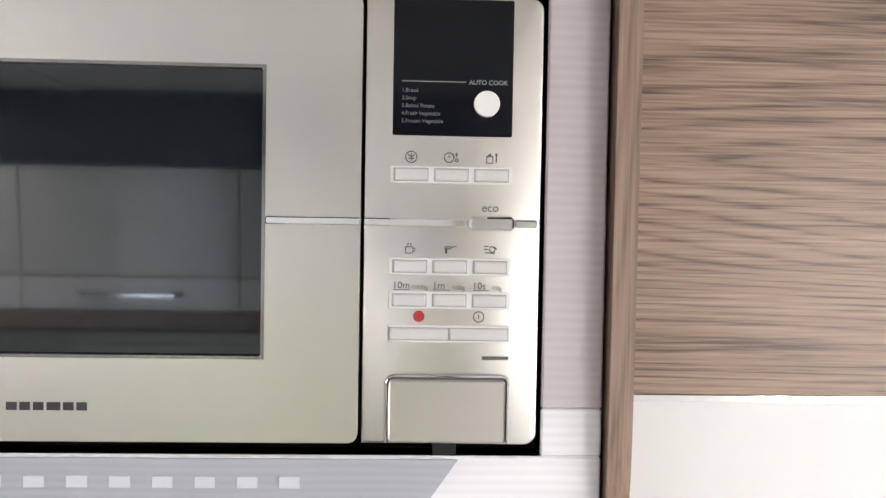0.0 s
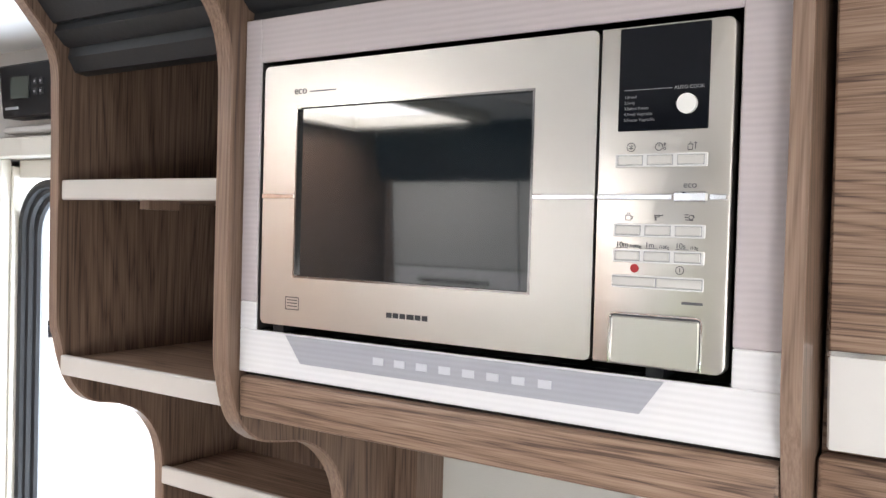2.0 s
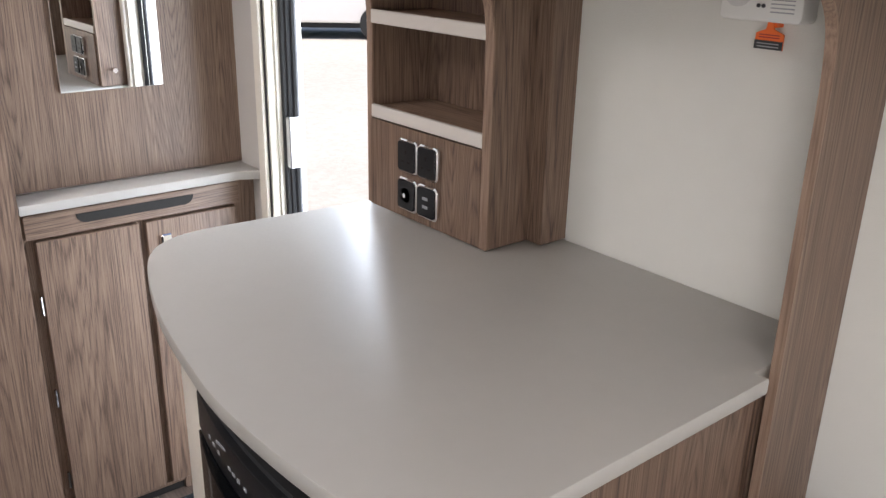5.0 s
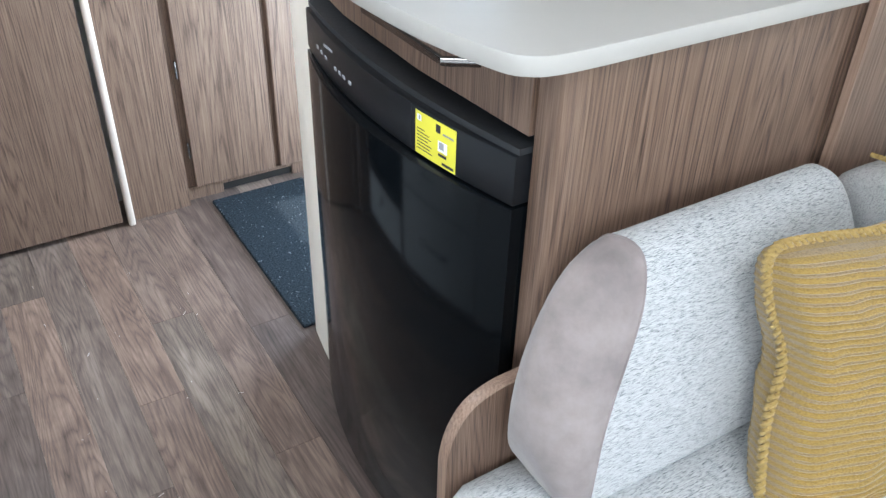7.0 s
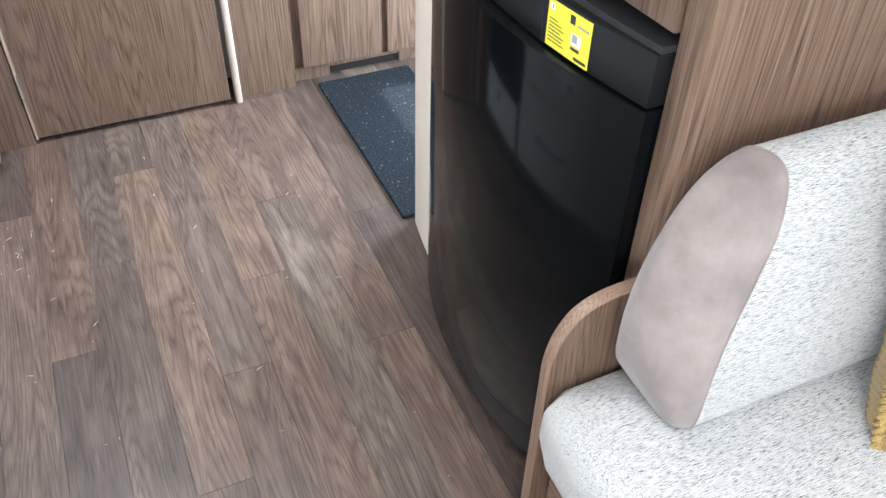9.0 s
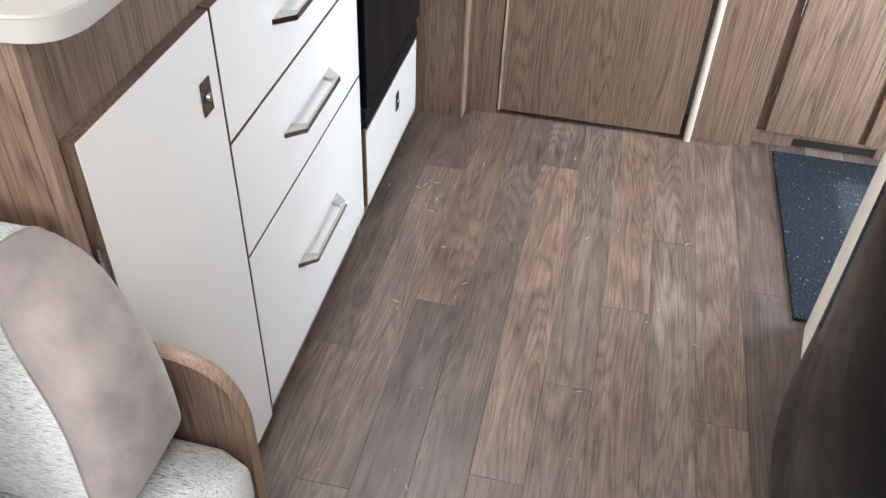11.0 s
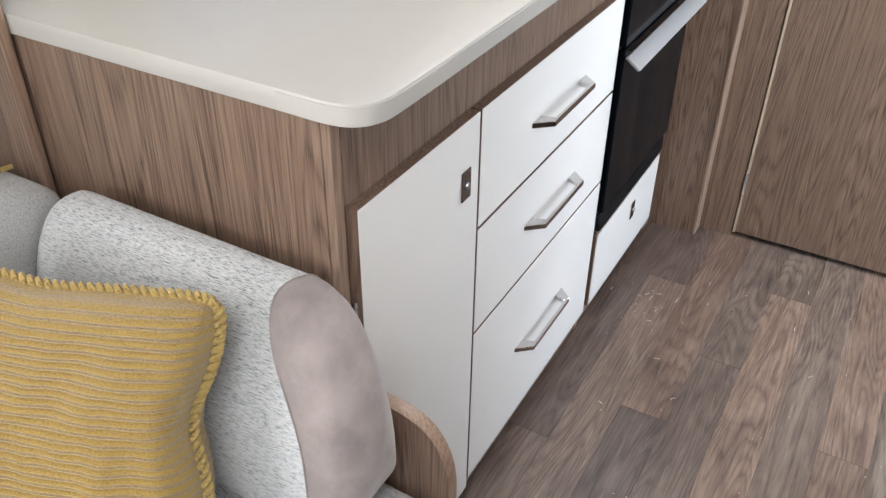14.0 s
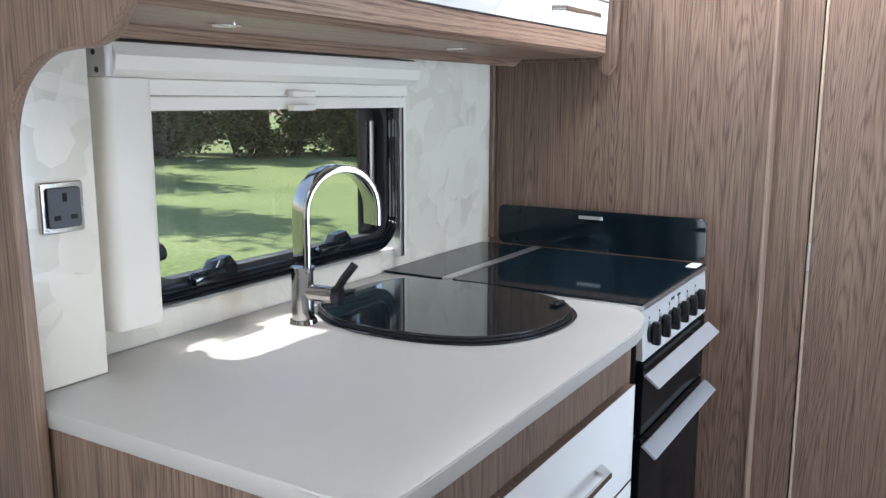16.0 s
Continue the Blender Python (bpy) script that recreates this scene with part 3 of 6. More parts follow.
part("print_bar", b, GREY_INK, p)

# vanity cabinet
v = thing("vanity_cabinet", (-1.2, 0.57, 0), "low walnut-look vanity cabinet with two doors and a pale ledge", "cabinet")
b = B()
box(b, -1.245, -1.186, 0.3005, 0.849, 0.0, 0.81)
part("body", b, WOOD_V, v)
b = B()
box(b, -1.1855, -1.176, 0.302, 0.40, 0.0, 0.036)
box(b, -1.1855, -1.176, 0.60, 0.80, 0.0, 0.036)
box(b, -1.1855, -1.176, 0.4005, 0.5995, 0.026, 0.036)
part("plinth", b, WOOD_V, v)
# Plate behind the slot, coloured as the shade in it.
b = B()
box(b, -1.1855, -1.183, 0.401, 0.599, 0.002, 0.025)
part("vent_slot", b, GAP_SHADE, v, "vent slot in the plinth with its inner shade painted black")
for y0, y1 in ((0.327, 0.549), (0.565, 0.79)):
    b = B()
    box(b, -1.1855, -1.166, y0, y1, 0.039, 0.745, 0.0015)
    dr = part("door", b, WOOD_V, v)
    if y0 > 0.5:
        b = B()
        box(b, -1.1655, -1.155, y0 + 0.03, y0 + 0.055, 0.68, 0.712, 0.003)
        part("lock", b, CHROME, dr, "chrome push lock")
    else:
        for z in (0.15, 0.37, 0.60):
            b = B()
            tube(b, [(-1.168, y0 - 0.006, z - 0.022), (-1.168, y0 - 0.006, z + 0.022)], 0.003, 8)
            part("hinge", b, DARK_CHROME, dr)
b = B()
box(b, -1.1855, -1.170, 0.31, 0.80, 0.752, 0.806, 0.001)
part("drawer_front", b, WOOD_Y, v)
# Flat plate coloured near-black for the shade of a finger hole.
b = B()
prism(b, [*arc(0.662, 0.793, 0.022, 270, 360, 4), *arc(0.438, 0.793, 0.022, 180, 270, 4)], "x", -1.1698, -1.1685)
part("pull_slot", b, GAP_SHADE, v, "finger slot drawn as a flat plate in shade black")
b = B()
prism(b, [(-1.2445, 0.303), (-1.157, 0.303), (-1.157, 0.80), (-1.13, 0.848), (-1.2445, 0.848)], "z", 0.811, 0.833, 0.003, 2)
part("ledge", b, TOP, v, "pale laminate ledge")

b = B()
box(b, -1.2448, -1.236, 0.437, 0.664, 1.042, 1.767, 0.0012)
solid("wall_mirror", b, MIRROR, (-1.24, 0.55, 1.04), "tall frameless wall mirror on the wooden panel", "mirror")
# door mat
b = B()
box(b, -1.135, -0.536, 0.352, 0.61, 0.0, 0.009, 0.003)
solid("door_mat", b, CARPET, (-0.83, 0.48, 0), "blue-grey looped carpet mat flecked with lint", "mat")

# ---- shelf unit ----
PROFILE = [(0.50, CZ - 0.002), (0.505, 1.82), (0.53, 1.785), (0.555, 1.755), (0.566, 1.72), (0.568, 1.66), (0.568, 1.47), (0.572, 1.43), (0.585, 1.392), (0.61, 1.370), (0.64, 1.362), (0.675, 1.355), (0.708, 1.335), (0.733, 1.30), (0.743, 1.25), (0.744, 1.20), (0.744, 0.928)]


OUTER_PROFILE = [(0.525, CZ - 0.002), (0.531, 1.835), (0.548, 1.811), (0.564, 1.793), (0.583, 1.771), (0.594, 1.745), (0.596, 1.70), (0.597, 1.65), (0.598, 1.47), (0.603, 1.437), (0.612, 1.402), (0.625, 1.377), (0.646, 1.360), (0.683, 1.351), (0.716, 1.333), (0.739, 1.300), (0.747, 1.26), (0.748, 1.20), (0.748, 0.928)]


HOUSING_PROFILE = [*PROFILE[:6], (0.570, 1.49), (0.577, 1.445), (0.589, 1.398), (0.607, 1.370), (0.632, 1.358), (0.666, 1.354), (0.700, 1.349), (0.727, 1.331), (0.748, 1.300), (0.756, 1.252), (0.757, 1.20), (0.757, 0.928)]


def side_panel(x0, x1, parent, name="side_panel", bottom=0.928, profile=PROFILE):
    foot = profile[-1][0]
    outline = [*spline(profile[:-1], 4), (foot, bottom), (0.8865, bottom), (0.8865, CZ - 0.002)]
    b = B()
    prism(b, outline, "x", x0 + 0.0012, x1 - 0.0012)
    ob = part(name, b, WOOD_V, parent)
    # edging
    b = B()
    run = [*spline(profile[:-1], 4), (foot, bottom)]
    pts = [(p[0] - 0.0006, p[1]) for p in run] + [(p[0] + 0.0022, p[1] + 0.001) for p in reversed(run)]
    n = len(run)
    lo = [[bm_v for bm_v in (b.verts.new((x, q[0], q[1])) for q in pts)] for x in (x0, x1)]
    for i in range(len(pts)):
        j = (i + 1) % len(pts)
        b.faces.new([lo[0][i], lo[0][j], lo[1][j], lo[1][i]])
    for s in lo:
        for i in range(n - 1):
            b.faces.new([s[i], s[i + 1], s[2 * n - 2 - i], s[2 * n - 1 - i]])
    bmesh.ops.recalc_face_normals(b, faces=b.faces)
    part("edging", b, EDGE, ob, "light wood edging")
    return ob


s = thing("open_shelf_unit", (-0.37, 0.8, 0.928), "open walnut-look shelf unit with pale edged shelves and curved sides", "shelf unit")
side_panel(-0.527, -0.512, s, profile=OUTER_PROFILE)
side_panel(-0.2235, -0.2065, s)
b = B()
box(b, -0.5115, -0.224, 0.872, 0.8865, 0.93, CZ - 0.004)
part("back_panel", b, WOOD_V, s)
for z, y0 in ((1.605, 0.604), (1.408, 0.606), (1.2505, 0.748), (1.094, 0.748)):
    b = B()
    box(b, -0.5115, -0.224, y0 + 0.004, 0.8715, z - 0.009, z + 0.007)
    sh = part("shelf", b, WOOD_X, s)
    b = B()
    box(b, -0.5115, -0.224, y0 - 0.004, y0 + 0.0038, z - 0.011, z + 0.011, 0.0015)
    part("shelf_lip", b, SHELF_EDGE, sh, "pale lip on the shelf front")
b = B()
box(b, -0.5115, -0.224, 0.743, 0.757, 0.9285, 1.081)
part("socket_panel", b, WOOD_V, s)
b = B()
box(b, -0.4, -0.385, 0.62, 0.66, 1.585, 1.5955)
part("shelf_bracket", b, EDGE, s, "small light wood bracket")
b = B()
tube(b, [(-0.5268, 0.782, 0.977), (-0.545, 0.782, 0.977)], 0.005, 12)
tube(b, [(-0.545, 0.782, 0.977), (-0.556, 0.782, 0.977)], 0.0075, 14)
part("door_catch", b, CHROME, s, "chrome door catch")
# moulded visor under the ceiling
b = B()
vis = [(0.53, CZ - 0.003), (0.533, 1.835), (0.556, 1.806), (0.572, 1.788), (0.578, 1.787), (0.574, 1.778), (0.586, 1.766), (0.593, 1.764), (0.591, 1.753), (0.60, 1.738), (0.615, 1.736), (0.63, 1.742), (0.66, 1.79), (0.68, CZ - 0.003)]
prism(b, [(y + 0.014, z) for y, z in vis], "x", -0.511, -0.2245)
part("visor", b, VISOR, s, "dark grey moulded visor")

# sockets, two rows of two
for i, x in enumerate((-0.419, -0.366)):
    for j, z in enumerate((1.037, 0.972)):
        o = thing("wall_socket", (x + 0.026, 0.742, z), "black module in a chrome-rimmed socket plate on the shelf unit", "socket", "sockets on the shelf unit")
        b = B()
        prism(b, rounded(x - 0.003, x + 0.0495, z - 0.028, z + 0.028, 0.008, 4), "y", 0.734, 0.7418, 0.002)
        part("rim", b, CHROME, o, "chrome rim")
        b = B()
        prism(b, rounded(x + 0.001, x + 0.0455, z - 0.0245, z + 0.0245, 0.006, 4), "y", 0.7315, 0.7338, 0.001)
        f = part("face", b, BLACK, o)
        if j == 0:
            for dx, dz, w, h in ((0.0235, 0.008, 0.003, 0.007), (0.0155, -0.008, 0.006, 0.003), (0.0315, -0.008, 0.006, 0.003)):
                b = B()
                box(b, x + dx - w / 2, x + dx + w / 2, 0.7308, 0.7316, z + dz - h / 2, z + dz + h / 2)
                part("pin_slot", b, GAP_SHADE, f)
        elif i == 0:
            b = B()
            disc(b, (x + 0.0235, 0.7315, z), 0.013, "y", 0.002)
            part("aerial_ring", b, VISOR, f)
            b = B()
            disc(b, (x + 0.0235, 0.7285, z), 0.004, "y", 0.003, 12)
            part("aerial_pin", b, CHROME, f)
        else:
            for dz in (0.007, -0.007):
                b = B()
                box(b, x + 0.017, x + 0.030, 0.7308, 0.7316, z + dz - 0.0025, z + dz + 0.0025)
                part("usb_slot", b, GREY_INK, f)

# ---- microwave housing ----
h = thing("microwave_housing", (0.03, 0.73, 1.36), "walnut-look overhead housing with a ribbed pale frame round the microwave", "cabinet")
side_panel(0.2625, 0.2745, h, bottom=0.0, profile=HOUSING_PROFILE)
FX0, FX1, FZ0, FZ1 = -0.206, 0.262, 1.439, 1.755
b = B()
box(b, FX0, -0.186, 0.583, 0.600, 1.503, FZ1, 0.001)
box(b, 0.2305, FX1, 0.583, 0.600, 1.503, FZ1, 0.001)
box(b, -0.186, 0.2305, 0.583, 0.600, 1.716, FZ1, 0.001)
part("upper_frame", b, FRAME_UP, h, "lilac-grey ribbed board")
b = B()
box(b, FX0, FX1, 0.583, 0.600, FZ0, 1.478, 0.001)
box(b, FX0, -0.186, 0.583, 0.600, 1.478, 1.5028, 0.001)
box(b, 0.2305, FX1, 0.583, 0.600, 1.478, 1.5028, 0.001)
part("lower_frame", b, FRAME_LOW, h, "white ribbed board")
# Lining coloured near-black so the recess reads as shaded.
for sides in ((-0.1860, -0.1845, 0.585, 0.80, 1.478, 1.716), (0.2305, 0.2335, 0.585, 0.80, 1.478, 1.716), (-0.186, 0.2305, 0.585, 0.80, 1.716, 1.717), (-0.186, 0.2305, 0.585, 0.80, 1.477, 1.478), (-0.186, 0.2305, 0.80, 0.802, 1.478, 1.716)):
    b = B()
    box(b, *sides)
    part("recess_panel", b, GAP_SHADE, h, "recess lining round the oven, near-black for the shade inside")
b = B()
prism(b, [(-0.148, 1.4765), (0.188, 1.4765), (0.172, 1.4535), (-0.130, 1.4535)], "y", 0.5815, 0.5828)
bd = part("badge", b, BADGE, h, "silver-grey tapered badge plate")
for i in range(8):
    x = -0.052 + i * 0.0212
    b = B()
    box(b, x + 0.001, x + 0.0115, 0.5806, 0.5814, 1.4617, 1.4677, 0.0002)
    part("badge_mark", b, RIM_WHITE, bd)
b = B()
box(b, FX0, FX1, 0.583, 0.607, 1.397, 1.435, 0.004, 2)
part("lower_rail", b, WOOD_X, h)
b = B()
box(b, FX0, FX1, 0.608, 0.886, 1.397, 1.412)
part("base_board", b, WOOD_X, h)
# Filler in shade black for the gap above the rail.
b = B()
box(b, FX0, FX1, 0.592, 0.605, 1.435, 1.4385)
part("shadow_gap", b, GAP_SHADE, h)
b = B()
prism(b, vis, "x", FX0, FX1)
part("visor", b, VISOR, h, "dark grey moulded visor")
b = B()
prism(b, [(p[0], p[1]) for p in ((-0.206, 0.83), (-0.176, 0.83), (-0.176, 0.886), (-0.206, 0.886))], "z", 0.928, 1.396)
part("corner_post", b, WOOD_V, h)

# ---- microwave ----
m = thing("microwave_oven", (0.025, 0.62, 1.485), "built-in brushed steel microwave oven with dark glass door window", "microwave")
MY = 0.579
b = B()
rounded_plate(b, (-0.1765, 0.1368, 1.4855, 1.7105), 0.005, (-0.137, 0.088, 1.529, 1.673), 0.0015, MY, MY + 0.012)
md = part("door", b, STEEL, m)
b = B()
holed_plate(b, (-0.1385, 0.0895, 1.5275, 1.6745), (-0.1368, 0.0878, 1.5292, 1.6728), MY - 0.0006, MY + 0.004)
part("window_rim", b, DARK_CHROME, md, "thin dark chrome rim")
b = B()
box(b, -0.137, 0.088, MY + 0.003, MY + 0.006, 1.529, 1.673)
part("window", b, GLOSS_BLACK, md, "dark glossy glass window")
b = B()
prism(b, [(0.1385, 1.4855), (0.222, 1.4855), *arc(0.222, 1.491, 0.0055, 270, 360, 3), *arc(0.222, 1.705, 0.0055, 0, 90, 3), (0.1385, 1.7105)], "y", MY, MY + 0.012, 0.0015, 2)
cp = part("control_panel", b, STEEL, m)
for x0, x1, pa in ((-0.1768, -0.1385, md), (0.0895, 0.137, md), (0.1386, 0.191, cp), (0.2145, 0.2257, cp)):
    b = B()
    box(b, x0, x1, MY - 0.0012, MY + 0.001, 1.5955, 1.5995, 0.0006)
    part("chrome_line", b, CHROME, pa, "slim chrome line")
b = B()
box(b, 0.1522, 0.2122, MY - 0.0012, MY + 0.001, 1.641, 1.709, 0.0006)
dp = part("display", b, DISPLAY, cp, "black glass display")
b = B()
disc(b, (0.199, MY - 0.0045, 1.657), 0.0064, "y", 0.0045, 28, 1.0)
part("knob", b, spotted("white_button", (0.85, 0.85, 0.83), 0.3), dp, "round white start button")
b = B()
box(b, 0.1565, 0.1885, MY - 0.0014, MY - 0.0011, 1.6677, 1.6681)
part("print_line", b, GREY_INK, dp)
text_part("print_text", "AUTO COOK", 0.0032, (0.190, MY - 0.0014, 1.6668), GREY_INK, dp)
for i, w in enumerate(("1.Bread", "2.Soup", "3.Baked Potato", "4.Fresh Vegetable", "5.Frozen Vegetable")):
    text_part("print_text", w, 0.0027, (0.1565, MY - 0.0014, 1.6625 - i * 0.0038), DIM_INK, dp)
b = B()
box(b, 0.1915, 0.214, MY - 0.0035, MY + 0.001, 1.594, 1.601, 0.0012)
part("eco_slider", b, CHROME, cp, "small chrome plate")
text_part("print_text", "eco", 0.006, (0.1975, MY - 0.0003, 1.6035), PANEL_INK, cp)
text_part("print_text", "eco", 0.010, (-0.1415, MY - 0.0003, 1.6845), PANEL_INK, md)
b = B()
box(b, -0.124, -0.095, MY - 0.0004, MY, 1.6855, 1.6866)
part("print_bar", b, PANEL_INK, md)


def line_mark(segments, x, z, mat, parent, name="print_mark", r=0.00028):
    """A small printed sign of strokes, in millimetres round its middle."""
    b = B()
    for a in segments:
        tube(b, [(x + p[0] * 0.001, MY - 0.0003, z + p[1] * 0.001) for p in a], r, 4)
    return part(name, b, mat, parent)


def loop(r, cx=0.0, cz=0.0, n=10):
    return [(cx + r * math.cos(2 * math.pi * k / n), cz + r * math.sin(2 * math.pi * k / n)) for k in range(n + 1)]


SIGNS = {
    "defrost": [loop(2.9), [(-1.6, 1.2), (0, -0.2), (1.6, 1.2)], [(-1.6, -0.8), (1.6, -0.8)], [(0, 1.8), (0, -1.9)]],
    "timer": [loop(2.5, -1.2), [(-1.2, 0), (-1.2, 1.4)], [(2.6, 2.6), (2.6, 0.4)], [(1.9, 1.6), (3.3, 1.6)], loop(0.8, 2.6, -1.3, 6)],
    "bag": [[(-2.4, -2.4), (-2.4, 1), (0.6, 1), (0.6, -2.4), (-2.4, -2.4)], [(-1.6, 1), (-0.9, 2.4), (-0.2, 1)], [(2.4, 2.6), (2.4, -2)], [(1.7, 1.7), (3.1, 1.7)]],
    "cup": [[(-2.2, 1), (-2.2, -2.2), (1.4, -2.2), (1.4, 1), (-2.2, 1)], [(1.4, 0.4), (2.6, 0.2), (2.4, -1), (1.4, -1.2)], [(-1.2, 1.7), (-0.8, 2.8)], [(0.3, 1.7), (0.7, 2.8)]],
    "spatula": [[(-2.6, 1.2), (0.6, 1.2), (0.6, 0.2), (-2.6, 0.2), (-2.6, 1.2)], [(0.6, 0.9), (3.2, 1.5)], [(-2.2, 0.2), (-2.2, -2.2)], [(-1.6, 0.2), (-1.6, -2.2)]],
    "steam": [loop(1.5, 1.2, 0.2, 8), [(-3, 1.8), (-0.6, 1.8)], [(-3, 0.2), (-0.8, 0.2)], [(-2.4, -1.4), (2.6, -1.8)], [(2.4, 1.4), (3.4, 0.2)]],
    "start": [loop(2.7), [(0, 1.5), (0, -1.2)]],
}
RIM_PALE = spotted("pale_button_rim", (0.72, 0.72, 0.72), 0.3, 0.03)
for z, names in ((1.6215, ("defrost", "timer", "bag")), (1.5755, ("cup", "spatula", "steam")), (1.5585, ("10m", "1m", "10s")), (1.5415, ("stop", "start"))):
    n = len(names)
    w = 0.0605 / n
    b = B()
    prism(b, rounded(0.1512, 0.2127, z - 0.0044, z + 0.0044, 0.001, 2), "y", MY - 0.0012, MY + 0.0008, 0.0004)
    rim = part("button_rim", b, RIM_PALE, cp, "pale rim round a row of buttons")
    for i, kind in enumerate(names):
        half = w / 2 - (0.0018 if n == 3 else 0.0004)
        xm = 0.1517 + (i + 0.5) * w
        b = B()
        box(b, xm - half - 0.0004, xm + half + 0.0004, MY - 0.0014, MY - 0.0010, z - 0.0033, z + 0.0033)
        part("button_gap", b, GREY_INK, rim)
        b = B()
        box(b, xm - half, xm + half, MY - 0.0024, MY - 0.0010, z - 0.0029, z + 0.0029, 0.0006)
        part("button", b, BUTTON, rim)
        if kind in ("10m", "1m", "10s"):
            text_part("print_text", kind, 0.0050, (xm - 0.0085, MY - 0.0003, z + 0.0058), PANEL_INK, cp)
            text_part("print_text", {"10m": "/1000g", "1m": "/100g", "10s": "/10g"}[kind], 0.0030, (xm + 0.0012, MY - 0.0003, z + 0.0054), PANEL_INK, cp)
            line_mark([[(-8.2, -0.3), (0.2, -0.3)]], xm, z + 0.0055, PANEL_INK, cp, "print_line", 0.0002)
        elif kind == "stop":
            b = B()
            disc(b, (xm, MY - 0.0006, z + 0.0088), 0.0029, "y", 0.0006, 14)
            part("stop_mark", b, RED_INK, cp, "small red stop mark")
            line_mark([[(-1.2, 0.6), (1.2, 0.6), (0, -1.2), (-1.2, 0.6)]], xm, z + 0.0088, BUTTON, cp)
        else:
            line_mark(SIGNS[kind], xm, z + 0.0088, PANEL_INK, cp)
b = B()
outer = rounded(0.1522, 0.2112, 1.4865, 1.5182, 0.002, 3)
prism(b, rounded(0.1508, 0.2127, 1.4862, 1.5202, 0.003, 3), "y", MY - 0.0006, MY + 0.001)
part("pad_groove", b, PANEL_INK, cp)
b = B()
prism(b, outer, "y", MY - 0.0022, MY + 0.001, 0.0008)
pad = part("door_push_pad", b, STEEL, cp, "square steel door release pad")
b = B()
tube(b, [(0.1508, MY - 0.0012, 1.4865), (0.1508, MY - 0.0012, 1.5165), (0.1516, MY - 0.0012, 1.5192), (0.1540, MY - 0.0012, 1.5202), (0.2095, MY - 0.0012, 1.5202), (0.2120, MY - 0.0012, 1.5192), (0.2127, MY - 0.0012, 1.5165), (0.2127, MY - 0.0012, 1.4865)], 0.0009, 6)
part("pad_rim", b, CHROME, cp, "slim chrome rim round the release pad")
b = B()
box(b, 0.199, 0.2125, MY - 0.0004, MY, 1.5285, 1.5303)
part("print_bar", b, PANEL_INK, cp)
# maker's mark as plain shapes
for i, (dx, w) in enumerate(((0, 0.005), (0.0066, 0.005), (0.0132, 0.005), (0.0198, 0.0066), (0.0278, 0.005), (0.0344, 0.005))):
    b = B()
    x = -0.037 + dx
    box(b, x, x + w, MY - 0.0006, MY, 1.5012, 1.5052)
    part("maker_mark", b, INK, md)
b = B()
for k in range(4):
    tube(b, [[(-0.146, MY - 0.0004, 1.500), (-0.131, MY - 0.0004, 1.500), (-0.131, MY - 0.0004, 1.5105), (-0.146, MY - 0.0004, 1.5105)][(k + q) % 4] for q in (0, 1)], 0.0004, 4)
for k in range(3):
    box(b, -0.144, -0.133, MY - 0.0006, MY, 1.5025 + k * 0.0026, 1.5033 + k * 0.0026)
part("rating_mark", b, PANEL_INK, md)
for x in (-0.165, 0.175):
    b = B()
    box(b, x, x + 0.012, MY + 0.005, MY + 0.03, 1.4785, 1.4853)
    part("foot", b, BLACK, m)

# ---- lockers beyond the housing ----
lk = thing("overhead_locker", (0.8, 0.75, 1.39), "walnut-look overhead lockers with white lower fronts", "locker")
b = B()
box(b, 0.2752, 1.6, 0.645, 0.886, 1.398, CZ - 0.003)
part("body", b, WOOD_X, lk)
for x0, x1 in ((0.280, 0.94), (0.948, 1.59)):
    b = B()
    prism(b, [(0.622, 1.503), (0.616, 1.58), (0.612, 1.66), (0.606, 1.74), (0.595, 1.82), (0.61, 1.82), (0.62, 1.74), (0.63, 1.66), (0.638, 1.58), (0.642, 1.503)], "x", x0, x1, 0.0015)
    lf = part("locker_door", b, WOOD_X, lk)
    b = B()
    box(b, x0, x1, 0.6205, 0.642, 1.4995, 1.5028)
    part("chrome_line", b, CHROME, lk)
    b = B()
    prism(b, [(0.622, 1.4993), (0.626, 1.468), (0.63, 1.438), (0.644, 1.438), (0.644, 1.4993)], "x", x0, x1, 0.0015)
    wf = part("lower_front", b, WHITE, lk, "white gloss lower front")
    b = B()
    xm = (x0 + x1) / 2
    tube(b, [(xm - 0.09, 0.628, 1.463), (xm - 0.075, 0.607, 1.463), (xm + 0.075, 0.607, 1.463), (xm + 0.09, 0.628, 1.463)], 0.004, 8)
    part("handle", b, CHROME, wf, "chrome bar handle")
b = B()
box(b, 0.2752, 1.6, 0.626, 0.6445, 1.398, 1.434, 0.004, 2)
part("lower_rail", b, WOOD_X, lk)
b = B()
box(b, 0.2752, 1.6, 0.775, 0.886, 1.345, 1.3975)
part("under_rail", b, WOOD_X, lk)

# smoke alarm and tag
a = thing("gas_alarm", (0.12, 0.887, 1.32), "white gas alarm with round sounder and printed label on the wall", "alarm")
b = B()
prism(b, rounded(0.074, 0.180, 1.291, 1.357, 0.006, 4), "y", 0.852, 0.8868, 0.003, 2)
part("case", b, spotted("white_alarm_plastic", (0.74, 0.74, 0.72), 0.4), a)
b = B()
disc(b, (0.098, 0.849, 1.325), 0.019, "y", 0.0032, 32)
part("sounder", b, spotted("pale_grey_plastic", (0.6, 0.6, 0.6), 0.5), a, "round sounder grille")
for i in range(3):
    for x in (0.125, 0.1315):
        b = B()
        disc(b, (x, 0.8508, 1.309 + i * 0.0125), 0.0024, "y", 0.0014, 12)
        part("indicator", b, INK, a)
